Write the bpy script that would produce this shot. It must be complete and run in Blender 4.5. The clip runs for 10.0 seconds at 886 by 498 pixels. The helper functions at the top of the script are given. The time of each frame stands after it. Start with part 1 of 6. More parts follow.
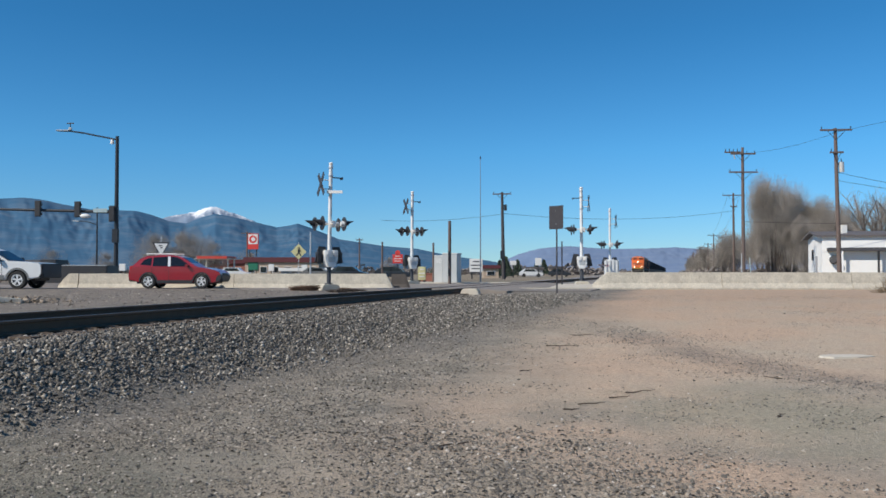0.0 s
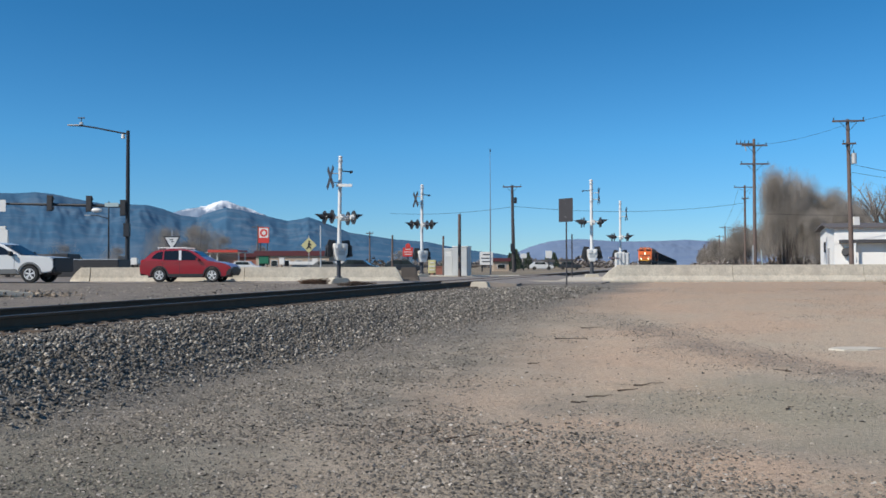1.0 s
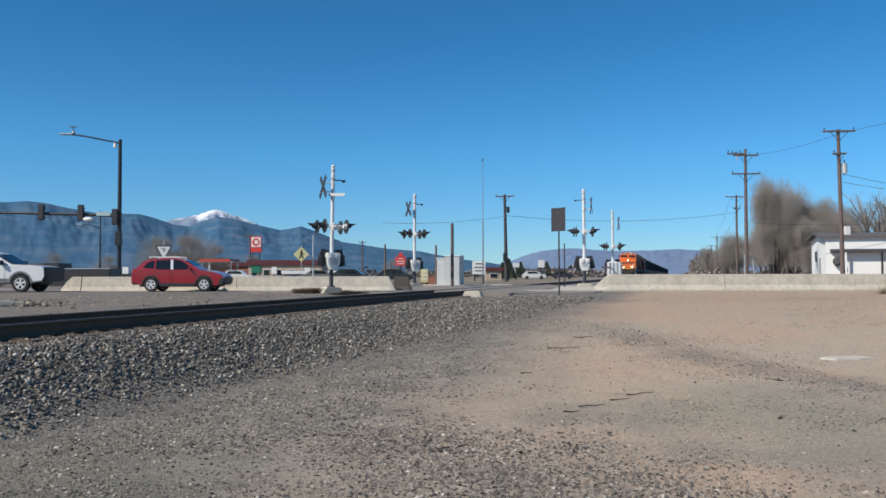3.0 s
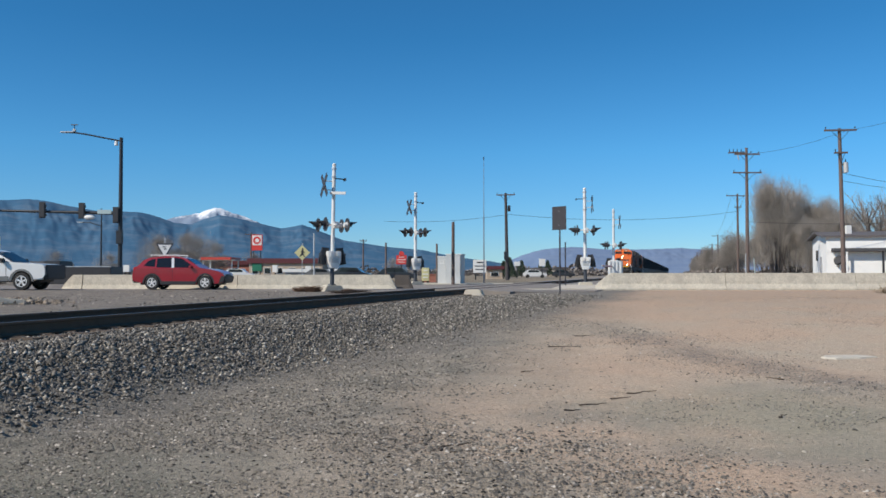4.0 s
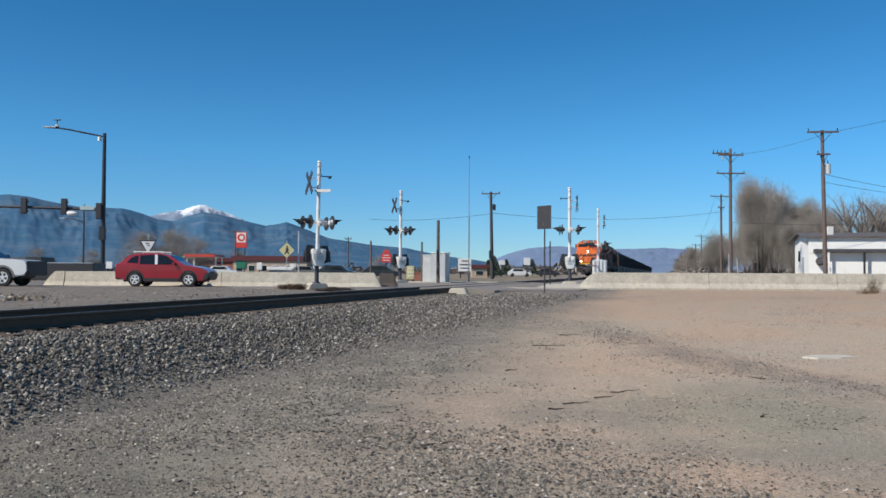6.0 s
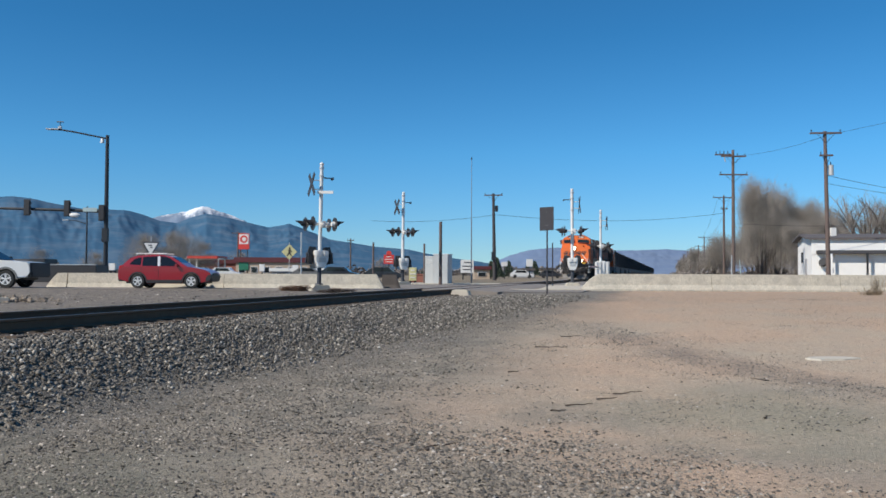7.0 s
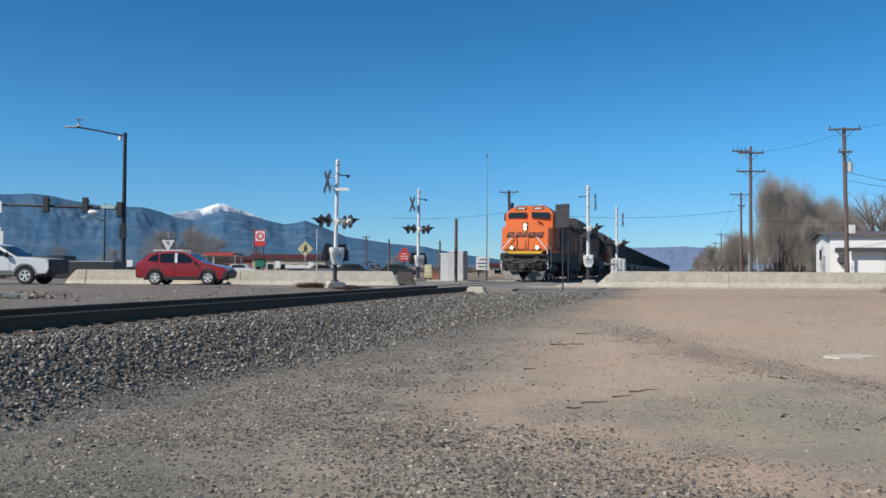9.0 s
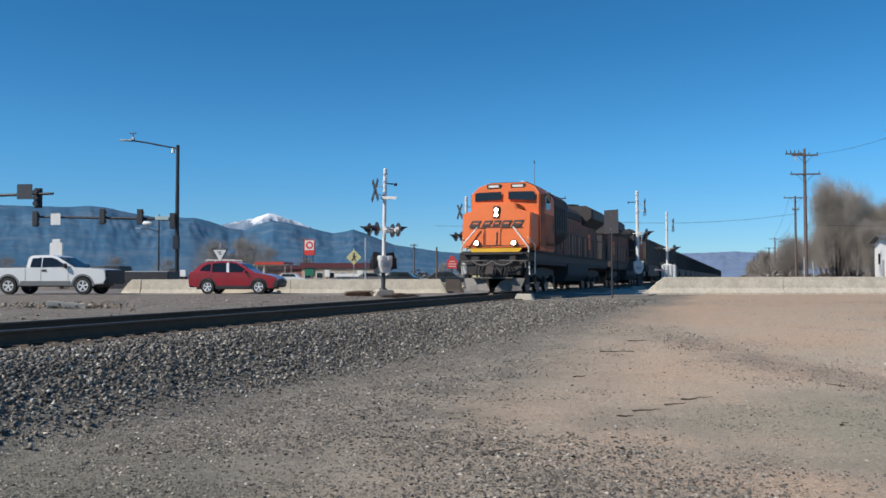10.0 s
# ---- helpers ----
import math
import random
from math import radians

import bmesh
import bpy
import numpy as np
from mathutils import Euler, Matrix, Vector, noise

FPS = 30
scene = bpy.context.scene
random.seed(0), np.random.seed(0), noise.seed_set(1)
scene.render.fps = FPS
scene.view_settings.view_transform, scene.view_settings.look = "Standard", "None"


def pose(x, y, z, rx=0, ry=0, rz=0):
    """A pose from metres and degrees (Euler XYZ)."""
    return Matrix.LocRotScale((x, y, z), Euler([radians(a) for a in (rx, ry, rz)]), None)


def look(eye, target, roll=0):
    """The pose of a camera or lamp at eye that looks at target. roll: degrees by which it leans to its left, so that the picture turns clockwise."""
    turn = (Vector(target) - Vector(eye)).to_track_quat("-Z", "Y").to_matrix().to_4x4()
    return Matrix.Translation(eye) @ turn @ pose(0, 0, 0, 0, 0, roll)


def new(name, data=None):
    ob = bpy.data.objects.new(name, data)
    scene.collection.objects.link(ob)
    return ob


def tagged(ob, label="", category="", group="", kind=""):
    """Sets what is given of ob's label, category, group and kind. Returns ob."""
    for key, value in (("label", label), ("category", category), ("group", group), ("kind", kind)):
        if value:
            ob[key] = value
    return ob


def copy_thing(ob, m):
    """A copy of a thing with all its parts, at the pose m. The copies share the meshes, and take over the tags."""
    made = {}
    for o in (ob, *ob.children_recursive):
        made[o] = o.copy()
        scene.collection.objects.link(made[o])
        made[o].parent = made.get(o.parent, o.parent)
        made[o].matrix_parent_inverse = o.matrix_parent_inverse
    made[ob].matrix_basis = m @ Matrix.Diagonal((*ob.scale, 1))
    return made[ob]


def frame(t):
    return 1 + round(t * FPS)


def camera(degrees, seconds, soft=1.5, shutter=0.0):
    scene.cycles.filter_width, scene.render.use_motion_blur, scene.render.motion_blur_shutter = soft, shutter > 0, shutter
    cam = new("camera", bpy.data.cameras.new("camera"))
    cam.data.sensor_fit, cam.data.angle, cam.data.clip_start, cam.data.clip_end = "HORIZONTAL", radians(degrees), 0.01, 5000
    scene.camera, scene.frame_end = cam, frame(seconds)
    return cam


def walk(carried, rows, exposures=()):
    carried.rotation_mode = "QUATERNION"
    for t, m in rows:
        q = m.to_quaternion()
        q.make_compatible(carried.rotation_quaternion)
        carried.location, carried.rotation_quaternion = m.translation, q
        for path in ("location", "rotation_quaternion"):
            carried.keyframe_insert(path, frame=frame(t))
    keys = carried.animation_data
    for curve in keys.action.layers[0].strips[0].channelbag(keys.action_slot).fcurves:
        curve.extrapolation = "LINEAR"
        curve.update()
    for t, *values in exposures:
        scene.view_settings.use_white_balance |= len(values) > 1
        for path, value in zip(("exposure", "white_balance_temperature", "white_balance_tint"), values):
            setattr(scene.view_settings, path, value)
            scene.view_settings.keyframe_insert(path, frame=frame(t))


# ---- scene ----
cam = camera(55.2, 10.0, soft=1.6)
EYE = (0.0, 0.0, 0.63)
# seconds, yaw, pitch, roll of the hand-held camera, which settles by a few centimetres at the start
TURNS = [
    (0, -0.020, 1.587, -0.035),
    (0.5, 0.243, 1.747, -0.248),
    (1, 0.689, 1.121, 0.114),
    (1.5, 0.584, 1.580, 0.400),
    (2, -0.896, 1.981, 0.442),
    (2.5, -0.327, 2.132, 0.387),
    (3, 0.193, 1.750, 0.101),
    (4.5, 0.222, 1.645, -0.016),
    (5, -0.319, 1.679, -0.225),
    (5.5, -0.801, 1.542, -0.286),
    (7, -0.605, 1.647, -0.275),
    (7.5, -0.578, 1.750, -0.059),
    (8, -0.103, 1.774, -0.289),
    (8.5, 0.023, 1.504, -0.305),
    (9, 0.439, 1.442, -0.348),
    (9.5, 1.758, 1.825, -0.216),
    (10, 3.677, 1.942, 0.094),
]
walk(cam, [(t, pose(EYE[0] - (0.035 if t == 0 else 0.0), EYE[1], EYE[2], 90 + p, r, y)) for t, y, p, r in TURNS], exposures=[(0.0, 0.13), (10.0, 0.13)])

# ---- light ----
SUN_TO = Vector((-0.85, -0.53, 0.86)).normalized()
world = bpy.data.worlds.new("sky")
scene.world = world
world.use_nodes = True
wn = world.node_tree
sky = wn.nodes.new("ShaderNodeTexSky")
sky.sky_type = "NISHITA"
sky.sun_disc = False
sky.sun_elevation = math.asin(SUN_TO.z)
sky.sun_rotation = math.atan2(SUN_TO.x, SUN_TO.y)
sky.altitude = 1700
sky.air_density = 1.0
sky.dust_density = 0.0
sky.ozone_density = 3.5
tint = wn.nodes.new("ShaderNodeMix")
tint.data_type, tint.blend_type = "RGBA", "MULTIPLY"
tint.inputs["Factor"].default_value = 1.0
tint.inputs["B"].default_value = (0.46, 0.925, 1.20, 1)
wn.links.new(sky.outputs[0], tint.inputs["A"])
# the clear winter sky deepens quickly above a paler horizon
sky_dir = wn.nodes.new("ShaderNodeTexCoord")
sky_sep = wn.nodes.new("ShaderNodeSeparateXYZ")
wn.links.new(sky_dir.outputs["Generated"], sky_sep.inputs[0])
depth = wn.nodes.new("ShaderNodeValToRGB")
depth.color_ramp.elements[0].position, depth.color_ramp.elements[0].color = 0.03, (1.13, 0.87, 0.87, 1)
depth.color_ramp.elements[1].position, depth.color_ramp.elements[1].color = 0.27, (0.56, 0.91, 0.93, 1)
stop = depth.color_ramp.elements.new(0.14)
stop.color = (0.85, 1.0, 0.99, 1)
wn.links.new(sky_sep.outputs["Z"], depth.inputs["Fac"])
deep = wn.nodes.new("ShaderNodeMix")
deep.data_type, deep.blend_type = "RGBA", "MULTIPLY"
deep.inputs["Factor"].default_value = 1.0
wn.links.new(tint.outputs["Result"], deep.inputs["A"])
wn.links.new(depth.outputs["Color"], deep.inputs["B"])
wn.links.new(deep.outputs["Result"], wn.nodes["Background"].inputs[0])
wn.nodes["Background"].inputs[1].default_value = 0.092
sun = new("sun", bpy.data.lights.new("sun", "SUN"))
sun.data.energy = 4.6
sun.data.angle = radians(0.53)
sun.data.color = (1.0, 0.93, 0.83)
sun.matrix_world = look(SUN_TO * 60, (0, 0, 0))


# ---- materials ----
def mat(name, base, rough=0.7, metal=0.0, vary=0.15, scale=6.0, bump=0.0, fine=60.0, dirt=None, dirt_amount=0.0, emit=0.0, coat=0.0, each=0.0, island=0.0):
    m = bpy.data.materials.new(name)
    m.use_nodes = True
    nt = m.node_tree
    N, L = nt.nodes, nt.links
    b = N["Principled BSDF"]
    b.inputs["Roughness"].default_value = rough
    b.inputs["Metallic"].default_value = metal
    b.inputs["Coat Weight"].default_value = coat
    co = N.new("ShaderNodeTexCoord")
    n1 = N.new("ShaderNodeTexNoise")
    n1.inputs["Scale"].default_value = scale
    n1.inputs["Detail"].default_value = 5
    L.new(co.outputs["Object"], n1.inputs["Vector"])
    n2 = N.new("ShaderNodeTexNoise")
    n2.inputs["Scale"].default_value = fine
    n2.inputs["Detail"].default_value = 3
    L.new(co.outputs["Object"], n2.inputs["Vector"])
    add = N.new("ShaderNodeMath")
    add.operation = "ADD"
    L.new(n1.outputs["Fac"], add.inputs[0])
    L.new(n2.outputs["Fac"], add.inputs[1])
    mr = N.new("ShaderNodeMapRange")
    mr.inputs["From Min"].default_value, mr.inputs["From Max"].default_value = 0.6, 1.4
    mr.inputs["To Min"].default_value, mr.inputs["To Max"].default_value = 1 - vary, 1 + vary
    L.new(add.outputs[0], mr.inputs["Value"])
    hsv = N.new("ShaderNodeHueSaturation")
    hsv.inputs["Color"].default_value = (*base, 1)
    value = mr.outputs[0]
    if each or island:
        if each:
            info = N.new("ShaderNodeObjectInfo").outputs["Random"]
        else:
            info = N.new("ShaderNodeNewGeometry").outputs["Random Per Island"]
        m2 = N.new("ShaderNodeMapRange")
        w = each or island
        m2.inputs["To Min"].default_value, m2.inputs["To Max"].default_value = 1 - w, 1 + w
        L.new(info, m2.inputs["Value"])
        mul = N.new("ShaderNodeMath")
        mul.operation = "MULTIPLY"
        L.new(value, mul.inputs[0])
        L.new(m2.outputs[0], mul.inputs[1])
        value = mul.outputs[0]
    L.new(value, hsv.inputs["Value"])
    colour = hsv.outputs[0]
    if dirt:
        n3 = N.new("ShaderNodeTexNoise")
        n3.inputs["Scale"].default_value = scale * 0.6
        n3.inputs["Detail"].default_value = 8
        n3.inputs["Roughness"].default_value = 0.65
        L.new(co.outputs["Object"], n3.inputs["Vector"])
        r = N.new("ShaderNodeMapRange")
        r.inputs["From Min"].default_value, r.inputs["From Max"].default_value = 0.62 - dirt_amount * 0.4, 0.72
        L.new(n3.outputs["Fac"], r.inputs["Value"])
        mix = N.new("ShaderNodeMix")
        mix.data_type = "RGBA"
        L.new(r.outputs[0], mix.inputs["Factor"])
        L.new(colour, mix.inputs["A"])
        mix.inputs["B"].default_value = (*dirt, 1)
        colour = mix.outputs["Result"]
    L.new(colour, b.inputs["Base Color"])
    if bump:
        bu = N.new("ShaderNodeBump")
        bu.inputs["Strength"].default_value = bump
        bu.inputs["Distance"].default_value = 0.02
        L.new(add.outputs[0], bu.inputs["Height"])
        L.new(bu.outputs[0], b.inputs["Normal"])
    if emit:
        b.inputs["Emission Color"].default_value = (*base, 1)
        b.inputs["Emission Strength"].default_value = emit
    return m


CONCRETE = mat("concrete", (0.50, 0.455, 0.37), 0.85, vary=0.24, scale=3.5, bump=0.5, fine=14, dirt=(0.40, 0.36, 0.30), dirt_amount=0.3)
DARK_CONCRETE = mat("dark_concrete", (0.085, 0.072, 0.062), 0.9, vary=0.2, scale=3, bump=0.3)
CONCRETE_PALE = mat("pale_concrete", (0.50, 0.45, 0.37), 0.85, vary=0.12, scale=2, bump=0.25, fine=40)
RUST = mat("rusty_rail_steel", (0.115, 0.074, 0.048), 0.95, 0.0, vary=0.25, scale=5, bump=0.2)
RAIL_TOP = mat("worn_rail_head", (0.16, 0.14, 0.13), 0.4, 0.8, vary=0.2, scale=4)
TIE = mat("creosoted_timber", (0.085, 0.062, 0.045), 0.85, vary=0.3, scale=8, bump=0.4, each=0.25)
BALLAST = mat("ballast_stone", (0.155, 0.141, 0.118), 0.9, vary=0.2, scale=9, fine=80)


def mixed_stone(m, stops):
    """Gives every loose stone of a mesh its own tone, from a few kinds of rock."""
    N, L = m.node_tree.nodes, m.node_tree.links
    ramp = N.new("ShaderNodeValToRGB")
    ramp.color_ramp.interpolation = "LINEAR"
    for k, (at, colour) in enumerate(stops):
        e = ramp.color_ramp.elements[k] if k < 2 else ramp.color_ramp.elements.new(at)
        e.position, e.color = at, (*colour, 1)
    L.new(N.new("ShaderNodeNewGeometry").outputs["Random Per Island"], ramp.inputs["Fac"])
    hsv = next(n for n in N if n.bl_idname == "ShaderNodeHueSaturation")
    L.new(ramp.outputs["Color"], hsv.inputs["Color"])


mixed_stone(BALLAST, [(0.0, (0.055, 0.050, 0.045)), (1.0, (0.60, 0.55, 0.47)), (0.45, (0.150, 0.137, 0.117)), (0.80, (0.255, 0.230, 0.195)), (0.93, (0.36, 0.325, 0.275))])
PEBBLE = mat("dirt_pebble", (0.220, 0.193, 0.156), 0.9, vary=0.2, scale=9, fine=80)
mixed_stone(PEBBLE, [(0.0, (0.055, 0.050, 0.045)), (1.0, (0.55, 0.50, 0.44)), (0.5, (0.155, 0.138, 0.115)), (0.86, (0.27, 0.238, 0.195)), (0.95, (0.36, 0.32, 0.27))])
ASPHALT = mat("worn_asphalt", (0.205, 0.182, 0.162), 0.9, vary=0.2, scale=0.7, bump=0.15, fine=30, dirt=(0.26, 0.22, 0.18), dirt_amount=0.3)
STEEL = mat("galvanised_steel", (0.50, 0.51, 0.51), 0.45, 0.35, vary=0.12, scale=5)
ALU = mat("aluminium_paint", (0.70, 0.70, 0.68), 0.5, 0.1, vary=0.12, scale=5)
BLACK = mat("black_paint", (0.032, 0.031, 0.032), 0.5, vary=0.2, scale=6)
DARK_METAL = mat("dark_bronze_paint", (0.03, 0.032, 0.036), 0.45, 0.2, vary=0.15, scale=3)
BROWN_SIGN = mat("weathered_sign_back", (0.045, 0.042, 0.046), 0.6, 0.2, vary=0.2, scale=4)
WOOD = mat("weathered_pole_wood", (0.125, 0.092, 0.080), 0.85, vary=0.25, scale=3, bump=0.3, fine=30)
DARK_WOOD = mat("dark_pole_wood", (0.055, 0.05, 0.052), 0.85, vary=0.25, scale=3, bump=0.3, fine=30)
WHITE = mat("white_paint", (0.80, 0.79, 0.76), 0.5, vary=0.05, scale=2)
TWIG = mat("bare_twig", (0.275, 0.245, 0.215), 0.9, vary=0.25, scale=0.4, island=0.3)
ORANGE = mat("orange_enamel", (0.68, 0.135, 0.018), 0.5, vary=0.08, scale=1.5, dirt=(0.35, 0.10, 0.03), dirt_amount=0.06)
LOCO_BLACK = mat("sooty_black_enamel", (0.046, 0.040, 0.040), 0.8, vary=0.3, scale=2)
BROWN_STEEL = mat("grimy_underframe", (0.075, 0.062, 0.054), 0.75, 0.1, vary=0.35, scale=4)
# hood orange, darker and browner than the nose, with random blotches
DULL_ORANGE = mat("dull_orange_enamel", (0.19, 0.078, 0.048), 0.75, vary=0.25, scale=1.2, dirt=(0.09, 0.058, 0.045), dirt_amount=0.35)
YELLOW = mat("yellow_enamel", (0.75, 0.42, 0.03), 0.4, vary=0.1, scale=3)
GLASS = mat("dark_window_glass", (0.012, 0.014, 0.017), 0.06, vary=0.05, scale=2)
LAMP = mat("lit_headlight", (1.0, 0.86, 0.62), 0.3, emit=9.0)


# ---- mesh helpers ----
def box(bm, cx, cy, cz, sx, sy, sz, bevel=0.0, m=None):
    r = bmesh.ops.create_cube(bm, size=1.0, matrix=Matrix.LocRotScale((cx, cy, cz), None, (sx, sy, sz)))
    vs = r["verts"]
    if bevel:
        es = list({e for v in vs for e in v.link_edges})
        out = bmesh.ops.bevel(bm, geom=es, offset=bevel, segments=2, affect="EDGES", clamp_overlap=True)
        vs = list({v for f in out["faces"] for v in f.verts} | {v for v in vs if v.is_valid})
    if m is not None:
        bmesh.ops.transform(bm, matrix=m, verts=vs)
    return bm


def rod(bm, a, b, r1, r2=None, n=10, caps=True):
    a, b = Vector(a), Vector(b)
    d = b - a
    q = d.to_track_quat("Z", "Y").to_matrix().to_4x4()
    bmesh.ops.create_cone(bm, cap_ends=caps, segments=n, radius1=r1, radius2=r1 if r2 is None else r2, depth=d.length, matrix=Matrix.Translation((a + b) / 2) @ q)
    return bm


def ball(bm, c, r, s=(1, 1, 1), n=12):
    bmesh.ops.create_uvsphere(bm, u_segments=n, v_segments=max(6, n // 2), radius=r, matrix=Matrix.LocRotScale(c, None, s))
    return bm


def prism(bm, pts, y0, y1, m=None, bevel=0.0):
    """An outline in x and z, thick from y0 to y1."""
    vs = [bm.verts.new((x, y0, z)) for x, z in pts]
    f = bm.faces.new(vs)
    ext = bmesh.ops.extrude_face_region(bm, geom=[f])
    nv = [g for g in ext["geom"] if isinstance(g, bmesh.types.BMVert)]
    bmesh.ops.translate(bm, verts=nv, vec=(0, y1 - y0, 0))
    allv = vs + nv
    if bevel:
        es = list({e for v in allv for e in v.link_edges})
        out = bmesh.ops.bevel(bm, geom=es, offset=bevel, segments=2, affect="EDGES", clamp_overlap=True)
        allv = list({v for fc in out["faces"] for v in fc.verts} | {v for v in allv if v.is_valid})
    if m is not None:
        bmesh.ops.transform(bm, matrix=m, verts=allv)
    return bm


def mesh_of(name, bm, *materials, smooth=False):
    bmesh.ops.recalc_face_normals(bm, faces=bm.faces[:])
    me = bpy.data.meshes.new(name)
    bm.to_mesh(me)
    bm.free()
    for m in materials:
        me.materials.append(m)
    if smooth:
        me.shade_smooth()
        me.set_sharp_from_angle(angle=radians(35))
    return me


def part(name, bm, material, parent=None, label="", smooth=True):
    ob = new(name, mesh_of(name, bm, material, smooth=smooth))
    if parent is not None:
        ob.parent = parent
    if label:
        ob["label"] = label
    return ob


def thing(name, m, label, category, group="", kind=""):
    ob = new(name)
    ob.matrix_basis = m
    return tagged(ob, label, category, group, kind)


def B():
    return bmesh.new()


def raw(name, verts, faces, material, parent=None, smooth=False):
    me = bpy.data.meshes.new(name)
    me.from_pydata(verts, [], faces)
    me.materials.append(material)
    if smooth:
        me.shade_smooth()
    ob = new(name, me)
    if parent is not None:
        ob.parent = parent
    return ob


# ---- plan: the track runs straight; u is metres to its side, v metres along it ----
ORIGIN = Vector((-9.45, 0, 0))
ALONG = Vector((0.2652, 0.9642, 0))
SIDE = Vector((0.9642, -0.2652, 0))
TRACK_YAW = -math.degrees(math.atan2(ALONG.x, ALONG.y))


def uv(u, v, z=0.0):
    return ORIGIN + SIDE * u + ALONG * v + Vector((0, 0, z))


def track_pose(u, v, z=0.0, turn=0.0):
    p = uv(u, v, z)
    return pose(p.x, p.y, p.z, 0, 0, TRACK_YAW + turn)


def ease(a, b, x):
    t = min(1.0, max(0.0, (x - a) / (b - a)))
    return t * t * (3 - 2 * t)


def ground_z(x, y):
    dx, dy = x - ORIGIN.x, y - ORIGIN.y
    u, v = SIDE.x * dx + SIDE.y * dy, ALONG.x * dx + ALONG.y * dy
    rise = ease(9, 33, v)
    near = -0.86 + 0.70 * rise                       # the dirt yard climbs towards the crossing
    near += 0.06 * noise.noise((x * 0.25, y * 0.25, 0)) * (1 - rise) + 0.012 * noise.noise((x * 1.3, y * 1.3, 3))
    bed = -0.23                                      # ballast shoulder beside the ties
    if u >= 0:
        k = ease(1.75, 3.9, u)
        z = bed * (1 - k) + near * k if near < bed else bed + (near - bed) * k
    else:
        k = ease(1.7, 3.0, -u)
        z = bed * (1 - k) + (-0.17 + 0.03 * noise.noise((x * 0.4, y * 0.4, 7))) * k
    if y > 60:
        z = min(z, -0.17)
    return z


# ---- ground ----
def ground_material():
    m = bpy.data.materials.new("gravelly_dirt")
    m.use_nodes = True
    N, L = m.node_tree.nodes, m.node_tree.links
    b = N["Principled BSDF"]
    b.inputs["Roughness"].default_value = 0.95
    geo = N.new("ShaderNodeNewGeometry")
    sep = N.new("ShaderNodeSeparateXYZ")
    L.new(geo.outputs["Position"], sep.inputs[0])

    def tex(scale, detail=5, rough=0.55):
        n = N.new("ShaderNodeTexNoise")
        n.inputs["Scale"].default_value, n.inputs["Detail"].default_value, n.inputs["Roughness"].default_value = scale, detail, rough
        L.new(geo.outputs["Position"], n.inputs["Vector"])
        return n.outputs["Fac"]

    def span(v, a, c, lo=0.0, hi=1.0):
        r = N.new("ShaderNodeMapRange")
        for key, value in (("From Min", a), ("From Max", c), ("To Min", lo), ("To Max", hi)):
            r.inputs[key].default_value = value
        L.new(v, r.inputs["Value"])
        return r.outputs[0]

    def mix(f, a, c):
        x = N.new("ShaderNodeMix")
        x.data_type = "RGBA"
        L.new(f, x.inputs["Factor"])
        for key, value in (("A", a), ("B", c)):
            if isinstance(value, tuple):
                x.inputs[key].default_value = (*value, 1)
            else:
                L.new(value, x.inputs[key])
        return x.outputs["Result"]

    def op(kind, a, c):
        x = N.new("ShaderNodeMath")
        x.operation = kind
        for k, value in enumerate((a, c)):
            if isinstance(value, (int, float)):
                x.inputs[k].default_value = value
            else:
                L.new(value, x.inputs[k])
        return x.outputs[0]

    # metres to the side of the track
    side = op("ADD", op("MULTIPLY", op("ADD", sep.outputs["X"], 9.45), 0.9642), op("MULTIPLY", sep.outputs["Y"], -0.2652))
    signed = side
    side = op("ABSOLUTE", side, 0.0)
    wob = op("ADD", side, op("MULTIPLY", op("SUBTRACT", tex(0.35), 0.5), 3.0))
    big = tex(0.30, 6, 0.6)
    mid = tex(1.6, 6, 0.6)
    fine = tex(22, 4)
    red = mix(span(big, 0.42, 0.62), (0.455, 0.330, 0.232), (0.42, 0.345, 0.258))
    grey = mix(span(mid, 0.40, 0.60), (0.185, 0.165, 0.130), (0.28, 0.243, 0.190))
    # gravel washed off the ballast greys the dirt beside it, and lies in patches further out
    patch = op("MAXIMUM", span(wob, 8.0, 5.6), span(op("MULTIPLY", big, span(sep.outputs["Y"], 17.0, 9.0)), 0.40, 0.56, 0.0, 0.6))
    dirt = mix(patch, red, grey)
    dirt = mix(span(tex(0.55, 7, 0.65), 0.60, 0.74, 0, 0.55), dirt, (0.33, 0.30, 0.22))
    dirt = mix(span(sep.outputs["Y"], 17.0, 27.0, 0.0, 0.55), dirt, mix(span(mid, 0.4, 0.62), (0.41, 0.272, 0.178), (0.36, 0.255, 0.175)))
    # washed-out streaks and trodden blotches across the yard
    dirt = mix(span(tex(0.9, 9, 0.72), 0.54, 0.68, 0.0, 0.45), dirt, (0.32, 0.26, 0.195))
    dirt = mix(span(tex(2.6, 9, 0.75), 0.58, 0.70, 0.0, 0.5), dirt, (0.22, 0.185, 0.145))
    bal = mix(span(fine, 0.4, 0.6), (0.135, 0.120, 0.098), (0.215, 0.190, 0.155))
    along = op("ADD", op("MULTIPLY", op("ADD", sep.outputs["X"], 9.45), 0.2652), op("MULTIPLY", sep.outputs["Y"], 0.9642))
    near_road = op("SUBTRACT", wob, span(along, 9.0, 30.0, 0.0, 3.6))
    dirt = mix(span(near_road, 4.1, 2.9), dirt, bal)
    # a curving wheel track of gravel, and a mossy damp stain
    back = op("SUBTRACT", 17.0, sep.outputs["Y"])
